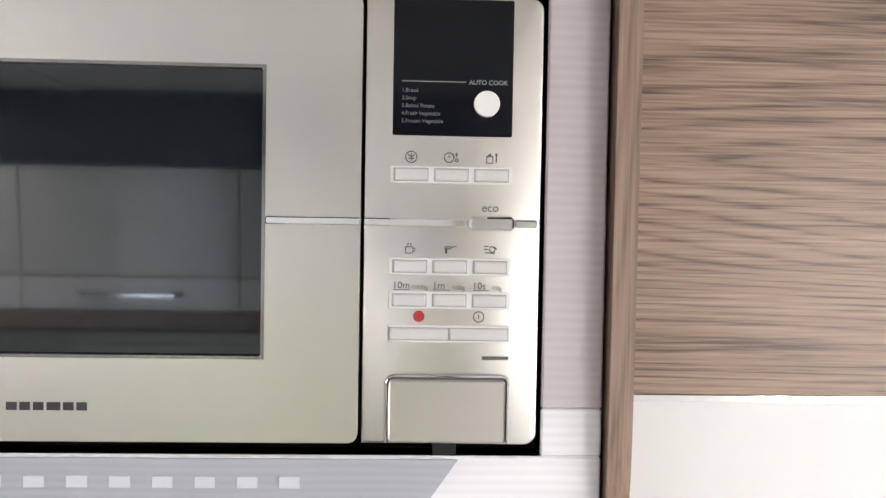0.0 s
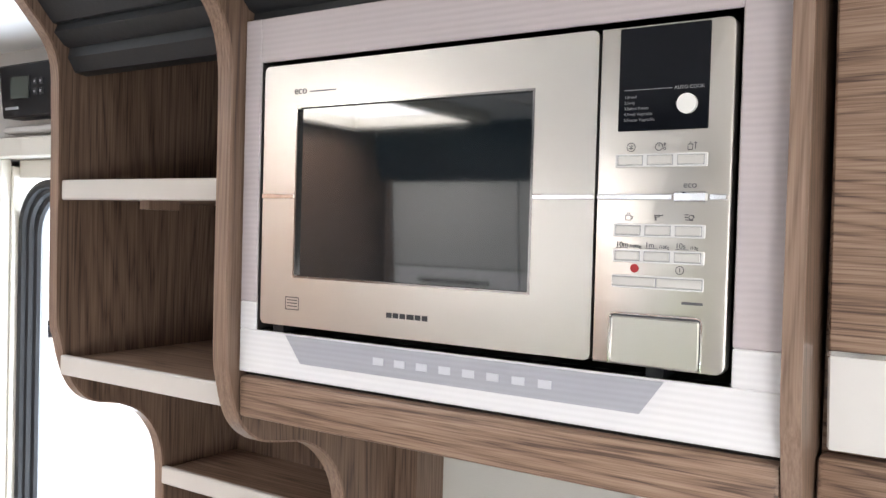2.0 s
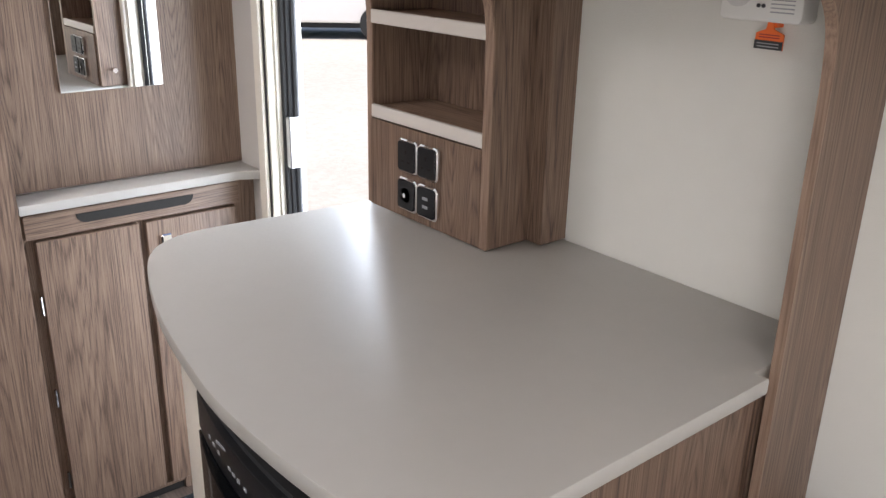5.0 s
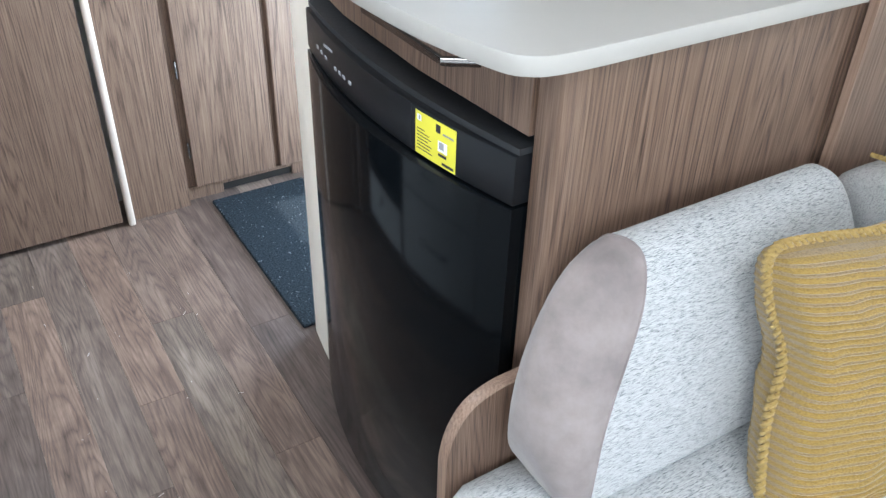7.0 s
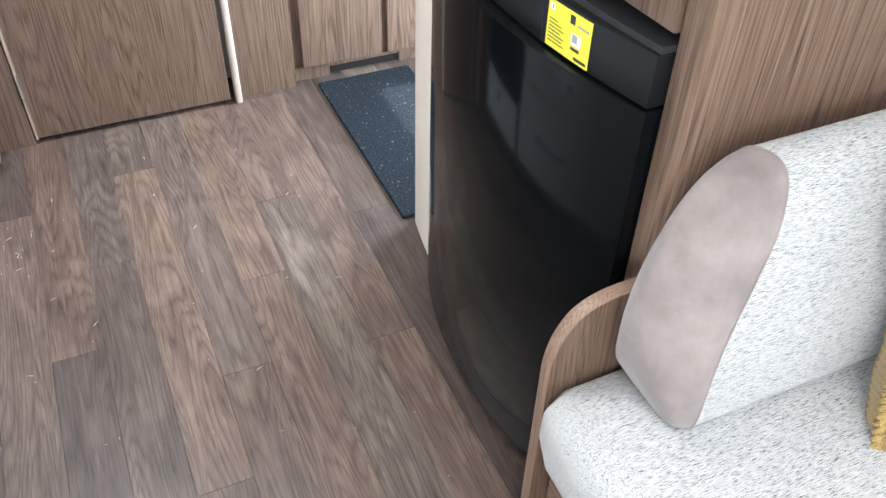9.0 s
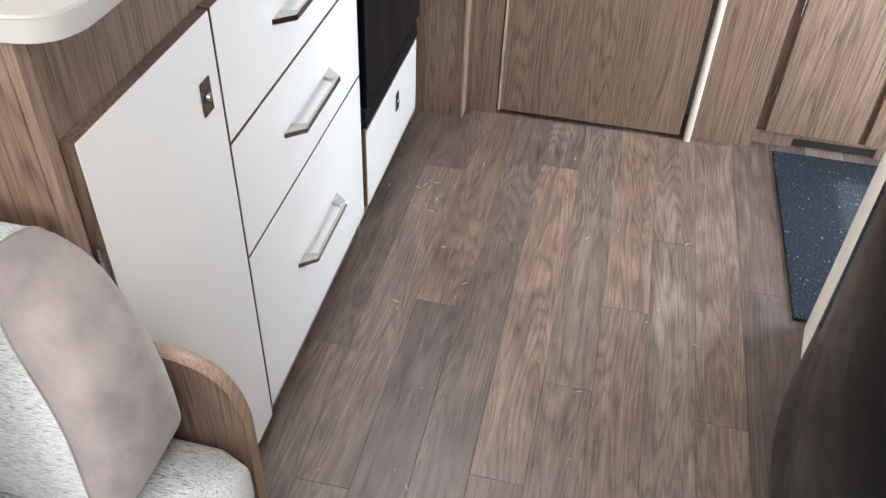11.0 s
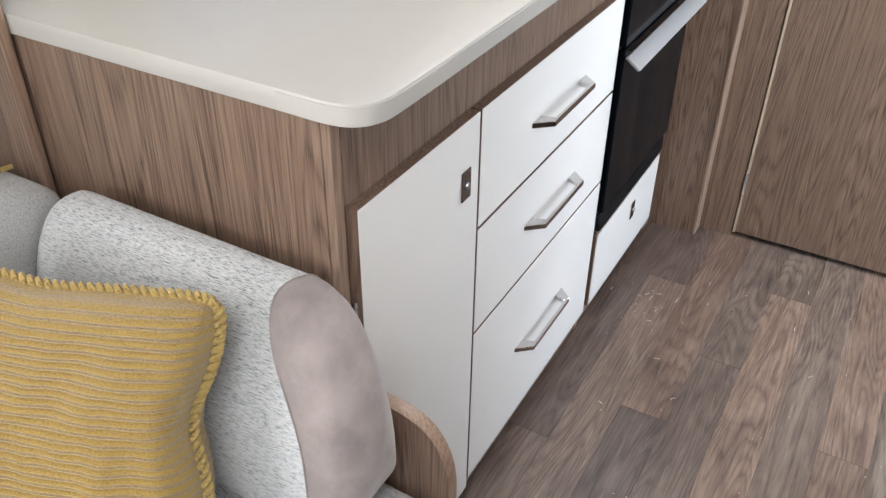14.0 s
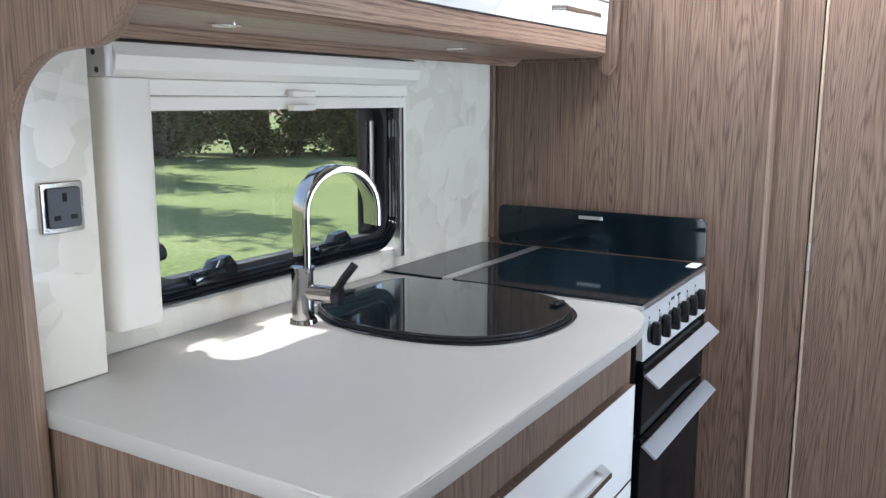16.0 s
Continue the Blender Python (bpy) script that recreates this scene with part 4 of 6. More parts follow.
for i in range(4):
    b = B()
    box(b, 0.141, 0.170, 0.8512, 0.852, 1.302 + i * 0.0045, 1.3035 + i * 0.0045)
    part("print_bar", b, GREY_INK, a)
g = thing("warning_tag", (0.13, 0.883, 1.27), "orange and black printed tag hanging below the alarm", "tag")
b = B()
prism(b, [(0.117, 1.259), (0.153, 1.259), (0.153, 1.277), (0.140, 1.282), (0.137, 1.2905), (0.131, 1.2905), (0.129, 1.282), (0.117, 1.277)], "y", 0.868, 0.870)
part("card", b, ORANGE, g)
b = B()
box(b, 0.117, 0.153, 0.8668, 0.8678, 1.259, 1.269)
part("lower_band", b, INK, g, "black printed band")
b = B()
for k in range(2):
    box(b, 0.121, 0.149, 0.8662, 0.8667, 1.2615 + k * 0.0035, 1.2628 + k * 0.0035)
part("print_bar", b, GREY_INK, g)
b = B()
for k in range(2):
    box(b, 0.122, 0.148, 0.8672, 0.8679, 1.272 + k * 0.003, 1.2732 + k * 0.003)
part("print_bar", b, RED_INK, g)
b = B()
box(b, 0.128, 0.14, 0.872, 0.8868, 1.284, 1.2905)
part("hook", b, ORANGE, g)

# ---- sideboard with fridge ----
sb = thing("sideboard", (-0.15, 0.6, 0), "walnut-look sideboard with a rounded pale worktop", "sideboard")
EDGE_LINE = spline([(0.2745, 0.40), (0.273, 0.315), (0.262, 0.279), (0.2305, 0.260), (0.125, 0.238), (-0.03, 0.231), (-0.14, 0.241), (-0.28, 0.264), (-0.424, 0.304), (-0.505, 0.341), (-0.545, 0.39), (-0.556, 0.45), (-0.549, 0.56), (-0.533, 0.743)], 5)
top = [(0.2745, 0.735), *EDGE_LINE, (-0.533, 0.8495), (-0.505, 0.8495), (-0.505, 0.8865), (0.257, 0.8865), (0.257, 0.735)]
b = B()
prism(b, top, "z", 0.905, 0.926, 0.003, 2)
part("worktop", b, TOP, sb, "taupe laminate worktop with pale edge")
b = B()
box(b, 0.226, 0.2515, 0.365, 0.7545, 0.0, 0.9045, 0.001)
part("side_panel", b, WOOD_V, sb)
b = B()
prism(b, [(0.209, 0.41), (0.209, 0.336), *arc(0.238, 0.3505, 0.0145, 270, 360, 6), (0.2525, 0.3645), (0.2255, 0.3645), (0.2255, 0.41)], "z", 0.0, 0.9045)
part("corner_post", b, WOOD_V, sb)
b = B()
box(b, 0.226, 0.2575, 0.755, 0.8865, 0.0, 0.9045)
part("wall_post", b, WOOD_V, sb)
b = B()
prism(b, [(-0.54, 0.885), (-0.54, 0.40), (-0.535, 0.384), (-0.52, 0.374), (-0.45, 0.362), (-0.372, 0.352), (-0.372, 0.885)], "z", 0.0, 0.9045)
part("end_panel", b, CREAM, sb, "cream rounded end panel")
b = B()
box(b, -0.371, 0.2065, 0.42, 0.885, 0.0, 0.9045)
part("carcass", b, GAP_SHADE, sb)
b = B()
prism(b, [(-0.371, 0.345), (-0.2, 0.322), (0.0, 0.318), (0.2055, 0.331), (0.2055, 0.418), (-0.371, 0.418)], "z", 0.809, 0.904, 0.001)
dw = part("drawer_front", b, WOOD_V, sb)
b = B()
tube(b, [(-0.095, 0.319, 0.862), (-0.075, 0.289, 0.862), (0.105, 0.289, 0.862), (0.128, 0.322, 0.862)], 0.0035, 8, 1.6, (0, 0, 1))
part("handle", b, DARK_CHROME, dw, "slim chrome bar handle")

fr = thing("fridge", (-0.08, 0.4, 0.02), "black bow-fronted built-in fridge with a yellow sticker", "fridge")
b = B()
box(b, -0.3705, 0.206, 0.352, 0.4195, 0.02, 0.8085)
part("cabinet_frame", b, BLACK, fr)


def bow(x, d0, d1):
    u = (x + 0.06) / 0.265
    return d1 + (d0 - d1) * u * u


xs = [-0.312 + 0.517 * i / 20 for i in range(21)]
b = B()
prism(b, [(x, bow(x, 0.318, 0.268)) for x in xs] + [(0.205, 0.3515), (-0.312, 0.3515)], "z", 0.045, 0.7255, 0.002, 2)
part("door", b, FRIDGE, fr, "glossy black bowed door")
b = B()
prism(b, [(x, bow(x, 0.318, 0.284)) for x in xs] + [(0.205, 0.3515), (-0.312, 0.3515)], "z", 0.7285, 0.789, 0.003, 2)
hd = part("control_strip", b, BLACK, fr, "black bowed control strip")
b = B()
prism(b, [(x, bow(x, 0.322, 0.296)) for x in xs] + [(0.205, 0.3515), (-0.312, 0.3515)], "z", 0.7892, 0.797)
part("top_ledge", b, VISOR, fr)
for x in (-0.245, -0.225, -0.205, -0.165, -0.15, -0.135, -0.115):
    b = B()
    y = bow(x, 0.318, 0.284) - 0.0012
    box(b, x, x + 0.007, y, y + 0.001, 0.752, 0.757)
    part("indicator", b, GREY_INK, hd)
b = B()
box(b, -0.2, -0.17, bow(-0.185, 0.318, 0.284) - 0.0014, bow(-0.185, 0.318, 0.284) - 0.0002, 0.772, 0.7755)
part("print_bar", b, GREY_INK, hd)
b = B()
box(b, 0.0405, 0.0415, bow(0.041, 0.318, 0.284) - 0.0006, 0.29, 0.729, 0.788)
part("joint_line", b, VISOR, hd)
# sticker follows the bow of the strip
b = B()
sx = [0.050 + 0.0715 * i / 6 for i in range(7)]
lo = [b.verts.new((x, bow(x, 0.318, 0.284) - 0.0008, 0.7315)) for x in sx]
hi = [b.verts.new((x, bow(x, 0.318, 0.284) - 0.0008, 0.7855)) for x in sx]
for i in range(6):
    b.faces.new([lo[i], lo[i + 1], hi[i + 1], hi[i]])
part("sticker", b, YELLOW, hd, "yellow printed information sticker")


def on_strip(x0, x1, z0, z1, mat, name="print_bar"):
    b = B()
    y0, y1 = (bow(x, 0.318, 0.284) - 0.0014 for x in (x0, x1))
    b.faces.new([b.verts.new(q) for q in ((x0, y0, z0), (x1, y1, z0), (x1, y1, z1), (x0, y0, z1))])
    part(name, b, mat, hd)


for k in range(7):
    on_strip(0.054, 0.054 + (0.028, 0.024, 0.027, 0.02, 0.026, 0.022, 0.015)[k], 0.7385 + k * 0.0042, 0.7397 + k * 0.0042, INK)
on_strip(0.054, 0.062, 0.774, 0.782, PALE_INK)
on_strip(0.0575, 0.0587, 0.7755, 0.7805, INK)
on_strip(0.088, 0.096, 0.772, 0.782, INK)
on_strip(0.092, 0.108, 0.750, 0.7635, PALE_INK)
on_strip(0.094, 0.102, 0.753, 0.762, GREY_INK)
on_strip(0.093, 0.107, 0.744, 0.7475, INK)
on_strip(0.0995, 0.119, 0.7345, 0.738, INK)
on_strip(0.100, 0.118, 0.772, 0.7745, GREY_INK)

# ---- kitchen ----
KY = -0.537
k = thing("kitchen_cabinet", (0.1, -0.8, 0), "walnut-look kitchen base cabinet with one white door", "cabinet")
b = B()
box(b, 0.236, 0.258, -1.105, -0.5535, 0.0, 0.8675, 0.0008)
part("end_panel", b, WOOD_V, k)
b = B()
prism(b, [(0.230, -0.600), (0.230, -0.5525), (0.238, -0.5475), (0.252, -0.5475), (0.2575, -0.5525)], "z", 0.0, 0.8675)
part("corner_edge", b, EDGE, k)
b = B()
box(b, -0.575, 0.2295, -0.60, -0.5525, 0.758, 0.8675)
part("top_rail", b, WOOD_V, k)
b = B()
box(b, -0.046, 0.2295, -1.10, -0.556, 0.0, 0.757)
part("carcass", b, WOOD_V, k)
b = B()
box(b, -0.0425, 0.2285, KY - 0.017, KY - 0.0012, 0.040, 0.7575)
dr = part("door", b, WOOD_V, k)
b = B()
box(b, -0.0425, 0.2285, KY - 0.0012, KY, 0.040, 0.7575, 0.0005)
part("door_face", b, WHITE, dr, "white gloss door face")
for z in (0.18, 0.62):
    b = B()
    tube(b, [(0.232, KY - 0.006, z - 0.02), (0.232, KY - 0.006, z + 0.02)], 0.004, 8)
    part("hinge", b, CHROME, dr)


def push_lock(x, z, parent):
    b = B()
    box(b, x - 0.012, x + 0.012, KY, KY + 0.0025, z - 0.022, z + 0.022, 0.001)
    pl = part("lock_plate", b, DARK_CHROME, parent, "dark metal lock plate")
    b = B()
    disc(b, (x, KY + 0.0025, z), 0.0075, "y", 0.001, 18)
    part("lock_ring", b, INK, pl)
    b = B()
    disc(b, (x, KY + 0.003, z), 0.005, "y", 0.003, 16, 0.8)
    part("lock_button", b, CHROME, pl, "chrome lock button")


push_lock(-0.006, 0.669, dr)

u = thing("drawer_unit", (-0.31, -0.8, 0), "stack of three white kitchen drawers with chrome handles", "drawers")
b = B()
box(b, -0.575, -0.0465, -1.10, -0.556, 0.0, 0.757)
part("carcass", b, WOOD_V, u)
for z0, z1, zh in ((0.5795, 0.7575, 0.664), (0.3885, 0.5735, 0.484), (0.058, 0.3825, 0.226)):
    b = B()
    box(b, -0.573, -0.0485, KY - 0.017, KY - 0.0012, z0, z1)
    dw = part("drawer", b, WOOD_V, u)
    b = B()
    box(b, -0.573, -0.0485, KY - 0.0012, KY, z0, z1, 0.0005)
    part("drawer_face", b, WHITE, dw, "white gloss drawer face")
    b = B()
    for x, sgn in ((-0.210, 1), (-0.416, -1)):
        prism(b, [(x, KY), (x - sgn * 0.030, KY), (x - sgn * 0.036, KY + 0.021), (x - sgn * 0.024, KY + 0.027)], "z", zh - 0.0048, zh + 0.0048, 0.001)
    prism(b, [(-0.386, KY + 0.021), (-0.240, KY + 0.021), (-0.234, KY + 0.027), (-0.392, KY + 0.027)], "z", zh - 0.0048, zh + 0.0048, 0.001)
    part("handle", b, HANDLE, dw, "faceted chrome handle")

ch = thing("cooker_housing", (-0.8, -0.8, 0), "low white locker front under the cooker with walnut-look edge", "cabinet")
b = B()
box(b, -1.03, -0.592, -1.10, -0.556, 0.0, 0.250)
part("body", b, WOOD_V, ch)
b = B()
box(b, -1.018, -0.600, KY - 0.018, KY - 0.0012, 0.055, 0.250)
f = part("flap", b, WOOD_V, ch)
b = B()
box(b, -1.018, -0.606, KY - 0.0012, KY, 0.055, 0.2395, 0.0005)
part("flap_face", b, WHITE, f, "white gloss flap face")
push_lock(-0.84, 0.175, f)
b = B()
box(b, -1.0832, -1.031, -1.10, -0.553, 0.0, 0.88)
part("filler_panel", b, WOOD_V, ch)
b = B()
box(b, -0.5915, -0.5755, -1.10, -0.553, 0.0, 0.8675)
part("divider", b, EDGE, ch)

# worktop
front = spline([(0.262, -0.60), (0.262, -0.545), (0.254, -0.517), (0.233, -0.501), (0.19, -0.497), (0.0, -0.497), (-0.2, -0.497), (-0.40, -0.497), (-0.46, -0.499), (-0.53, -0.512), (-0.575, -0.535), (-0.594, -0.560)], 4)
wt = thing("kitchen_worktop", (-0.15, -0.8, 0.868), "taupe laminate kitchen worktop with rounded corner and pale edge", "worktop")
b = B()
prism(b, [*front, (-0.597, -1.106), (0.262, -1.106)], "z", 0.868, 0.893, 0.003, 2)
part("slab", b, TOP, wt)
run = []
for i, p in enumerate(front):
    q, r = front[max(i - 1, 0)], front[min(i + 1, len(front) - 1)]
    d = math.hypot(r[0] - q[0], r[1] - q[1])
    run.append((p[0] - (r[1] - q[1]) / d * -0.0012, p[1] + (r[0] - q[0]) / d * -0.0012))
b = B()
for z0, z1 in ((0.8705, 0.8895),):
    prism(b, [*run, *[(p[0] - 0.0002, p[1] - 0.0004) for p in reversed(front)]], "z", z0, z1)
part("edge_band", b, TOP, wt, "rounded front edge band")

# sink with black glass lid
sk = thing("sink", (-0.41, -0.83, 0.893), "inset sink under a black glass lid with glossy black rim", "sink")
lid = spline([(-0.262, -0.995), (-0.222, -0.93), (-0.205, -0.84), (-0.215, -0.745), (-0.25, -0.67), (-0.32, -0.625), (-0.41, -0.612), (-0.48, -0.625), (-0.53, -0.665), (-0.562, -0.74), (-0.572, -0.83), (-0.565, -0.93), (-0.54, -1.0), (-0.50, -1.03), (-0.40, -1.038), (-0.31, -1.03), (-0.262, -0.995)], 4)[:-1]


def grown(pts, d):
    cx, cy = sum(p[0] for p in pts) / len(pts), sum(p[1] for p in pts) / len(pts)
    return [(cx + (p[0] - cx) * (1 + d), cy + (p[1] - cy) * (1 + d)) for p in pts]


b = B()
prism(b, grown(lid, 0.05), "z", 0.8932, 0.8965, 0.0015)
part("rim", b, GLOSS_BLACK, sk, "glossy black rim")
b = B()
prism(b, grown(lid, 0.02), "z", 0.8966, 0.9005, 0.001)
part("gasket", b, BLACK, sk)
b = B()
prism(b, lid, "z", 0.9006, 0.9055, 0.0012)
part("glass_lid", b, GLOSS_BLACK, sk, "glossy black glass lid")
for x, y, a in ((-0.365, -1.02, 0.02), (-0.49, -0.655, 0.018)):
    b = B()
    box(b, x - a, x + a, y - 0.008, y + 0.008, 0.9057, 0.912, 0.003, 2)
    part("lid_catch", b, BLACK, sk)

# tap
tp = thing("kitchen_tap", (-0.20, -0.985, 0.893), "tall chrome swan-neck kitchen tap with side lever", "tap")
TX, TY = -0.205, -0.985
b = B()
disc(b, (TX, TY, 0.8932), 0.024, "z", 0.006, 28, 0.92)
part("base_ring", b, TAP_CHROME, tp)
b = B()
disc(b, (TX, TY, 0.899), 0.019, "z", 0.082, 28, 0.95)
part("body", b, TAP_CHROME, tp)
b = B()
disc(b, (TX, TY, 0.981), 0.0205, "z", 0.006, 28)
part("collar", b, TAP_CHROME, tp)
# flat ribbon neck bent over into a hoop
ND, NS = Vector((-0.94, 0.34, 0)), Vector((0.34, 0.94, 0))
NR = 0.070
spine = [(0.0, 0.987), (0.0, 1.01), (0.0, 1.035), (0.0, 1.068)] + [(NR - NR * math.cos(a), 1.073 + NR * 1.02 * math.sin(a)) for a in (radians(178 * k / 18) for k in range(1, 19))] + [(2 * NR, 1.060), (2 * NR, 1.045)]
b = B()
rings = []
for k, (a, z) in enumerate(spine):
    p, q = spine[max(k - 1, 0)], spine[min(k + 1, len(spine) - 1)]
    d = Vector((q[0] - p[0], q[1] - p[1])).normalized()
    out = ND * -d.y + Vector((0, 0, d.x))
    c = Vector((TX, TY, 0)) + ND * a + Vector((0, 0, z))
    wide = 0.0205
    rings.append([b.verts.new(c + NS * u + out * v) for u, v in rounded(-wide, wide, -0.0062, 0.0062, 0.0025, 3)])
for p, q in zip(rings, rings[1:]):
    for k in range(len(p)):
        b.faces.new([p[k], p[(k + 1) % len(p)], q[(k + 1) % len(p)], q[k]])
b.faces.new(rings[0])
b.faces.new(rings[-1])
bmesh.ops.recalc_face_normals(b, faces=b.faces)
part("neck", b, TAP_CHROME, tp, "flat ribbon chrome swan neck")
b = B()
tube(b, [(TX, TY, 0.945), (TX - 0.012, TY + 0.055, 0.943)], 0.014, 20)
part("lever_hub", b, TAP_CHROME, tp)
b = B()
tube(b, [(TX - 0.012, TY + 0.055, 0.943), (TX - 0.016, TY + 0.068, 0.943)], 0.016, 20)
part("hub_cap", b, BLACK, tp)
b = B()
tube(b, [(TX - 0.014, TY + 0.060, 0.952), (TX - 0.022, TY + 0.070, 0.972), (TX - 0.034, TY + 0.083, 0.994)], 0.0060, 10, 1.7, (1, 0, 0))
part("lever", b, BLACK, tp, "black lever")

# cooker
ck = thing("cooker", (-0.81, -0.8, 0.255), "black and steel caravan cooker with glass lid raised behind", "cooker")
CX0, CX1, CY = -1.029, -0.5925, -0.545
b = B()
box(b, CX0, CX1, -1.10, CY, 0.2505, 0.888)
part("body", b, BLACK, ck)
b = B()
prism(b, [(CY + 0.0005, 0.795), (CY + 0.014, 0.795), (CY + 0.008, 0.888), (CY + 0.0005, 0.888)], "x", CX0, CX1, 0.001)
cpn = part("control_panel", b, SILVER, ck, "brushed steel control panel")
for i in range(6):
    x = -0.635 - i * 0.0625
    b = B()
    disc(b, (x, CY + 0.011, 0.838), 0.017, "y", 0.004, 20)
    kn = part("knob", b, BLACK, cpn)
    b = B()
    box(b, x - 0.006, x + 0.006, CY + 0.015, CY + 0.032, 0.817, 0.861, 0.004, 2)
    part("knob_grip", b, BLACK, kn)
    b = B()
    disc(b, (x + 0.004, CY + 0.0095, 0.868), 0.002, "y", 0.0015, 8)
    part("knob_mark", b, INK, cpn)
for dx in (-0.03, 0.012):
    b = B()
    box(b, -0.80 + dx, -0.80 + dx + 0.018, CY + 0.0095, CY + 0.0105, 0.872, 0.8765)
    part("maker_mark", b, INK, cpn)
for z0, z1, zh in ((0.652, 0.788, 0.765), (0.300, 0.646, 0.632)):
    b = B()
    box(b, CX0 + 0.006, CX1 - 0.004, CY + 0.0006, CY + 0.014, z0, z1, 0.002)
    od = part("oven_door", b, OVEN, ck, "black glass oven door")
    b = B()
    prism(b, [(CY + 0.046, zh - 0.013), (CY + 0.050, zh - 0.010), (CY + 0.024, zh + 0.010), (CY + 0.020, zh + 0.007)], "x", CX0 + 0.012, CX1 + 0.01, 0.0008)
    part("handle", b, HANDLE_GREY, od, "slanted brushed grey metal handle")
    for x in (CX0 + 0.05, CX1 - 0.05):
        b = B()
        box(b, x - 0.006, x + 0.006, CY + 0.0142, CY + 0.034, zh - 0.010, zh)
        part("handle_bracket", b, ALU, od)
for i in range(5):
    b = B()
    box(b, CX0 + 0.008, CX1 - 0.006, CY + 0.0006, CY + 0.012 - i * 0.001, 0.2535 + i * 0.0088, 0.2580 + i * 0.0088, 0.001)
    part("vent_slat", b, BLACK, ck)
b = B()
box(b, CX0, CX1, -1.10, CY + 0.012, 0.8882, 0.896, 0.001)
part("hob_rim", b, ALU, ck, "aluminium hob rim")
b = B()
box(b, CX0 + 0.004, CX1 - 0.002, -0.93, CY + 0.008, 0.8962, 0.9015, 0.001)
part("hob_glass", b, HOB_BLACK, ck, "glossy black hob glass")
b = B()
box(b, CX0 + 0.004, CX1 - 0.002, -1.098, -0.955, 0.8962, 0.9015, 0.001)
part("rear_glass", b, HOB_BLACK, ck)
b = B()
box(b, CX0 + 0.004, CX1 - 0.002, -0.9535, -0.9315, 0.8962, 0.9030, 0.001)
part("hob_strip", b, ALU, ck, "brushed metal strip between the glass plates")
b = B()
prism(b, rounded(-1.055, CY + 0.004, 0.9025, 0.999, 0.018, 6), "x", CX0 - 0.012, CX0 - 0.005, 0.0008)
lidg = part("splash_glass", b, HOB_BLACK, ck, "raised black glass splash panel")
b = B()
box(b, CX0 - 0.0045, CX0 - 0.002, -0.84, -0.78, 0.978, 0.986, 0.0008)
part("handle_plate", b, ALU, lidg)
b = B()
box(b, -1.02, -0.965, CY - 0.02, CY + 0.004, 0.9016, 0.9022)
part("label", b, PALE_INK, ck)

# slim corner strip where the splashback meets the partition
b = B()
box(b, -1.0832, -1.0705, -1.104, -1.092, 0.905, 1.344, 0.002)
setting("corner_trim", b, WOOD_V, "slim walnut-look corner strip beside the splashback", "trim")

# splashback and boxed panel
b = B()
holed_plate(b, (-1.082, 0.1355, 0.894, 1.345), (-0.647, 0.057, 0.938, 1.292), -1.1068, -1.1045)
setting("splashback", b, SPLASH, "gloss splashback with pale shard print", "splashback")
b = B()
box(b, 0.136, 0.244, -1.1065, -1.035, 0.894, 1.345, 0.001)
setting("splashback_box", b, SPLASH, "raised splashback panel with pale shard print", "splashback")
so = thing("kitchen_socket", (0.189, -1.035, 1.124), "black single socket in a chrome plate on the splashback", "socket")
b = B()
prism(b, rounded(0.159, 0.219, 1.092, 1.156, 0.004, 4), "y", -1.0348, -1.029, 0.0015)
part("rim", b, CHROME, so, "chrome rim")
b = B()
prism(b, rounded(0.166, 0.212, 1.099, 1.149, 0.004, 4), "y", -1.0268, -1.0245, 0.001)
f = part("face", b, spotted("slate_grey_socket", (0.045, 0.047, 0.055), 0.45, 0.05), so)
for dx, dz, w, hh in ((0.189, 1.137, 0.006, 0.011), (0.1775, 1.112, 0.009, 0.006), (0.2005, 1.112, 0.009, 0.006)):
    b = B()
    box(b, dx - w / 2, dx + w / 2, -1.0246, -1.0240, dz - hh / 2, dz + hh / 2)
    part("pin_slot", b, GAP_SHADE, f)

# end panel with curved cut-out at the lounge side
q = thing("kitchen_end_panel", (0.27, -0.95, 0), "tall walnut-look end panel with a curved cut-out above the worktop", "panel")
cut = spline([(-0.983, 0.90), (-0.988, 1.05), (-0.992, 1.18), (-0.984, 1.235), (-0.958, 1.276), (-0.915, 1.302), (-0.87, 1.309), (-0.83, 1.311), (-0.803, 1.322), (-0.785, 1.342), (-0.776, 1.365), (-0.773, 1.41), (-0.773, 1.70), (-0.75, 1.78), (-0.71, 1.82), (-0.70, CZ - 0.003)], 4)
b = B()
prism(b, [(-1.1065, 0.0), (-0.983, 0.0), *cut, (-1.1065, CZ - 0.003)], "x", 0.2635, 0.2795)
ep = part("panel", b, WOOD_V, q)
b = B()
tube(b, [(0.2715, p[0] + 0.0007, p[1]) for p in [(-0.983, 0.02), *cut]], 0.0016, 6, 5.0, (1, 0, 0))
part("edging", b, EDGE, ep, "light wood edging")

# kitchen overhead lockers
kl = thing("kitchen_overhead_locker", (-0.4, -0.95, 1.35), "kitchen overhead lockers with pale gloss doors and white drop fronts", "locker")
LY = -0.79
b = B()
box(b, -1.082, 0.263, -1.1065, LY - 0.022, 1.352, CZ - 0.003)
part("body", b, WOOD_X, kl)
b = B()
prism(b, [(LY, 1.362), (LY, 1.398), (LY - 0.02, 1.398), (LY - 0.02, 1.352), (LY - 0.015, 1.352)], "x", -1.04, 0.263, 0.001)
part("lower_rail", b, WOOD_X, kl)
b = B()
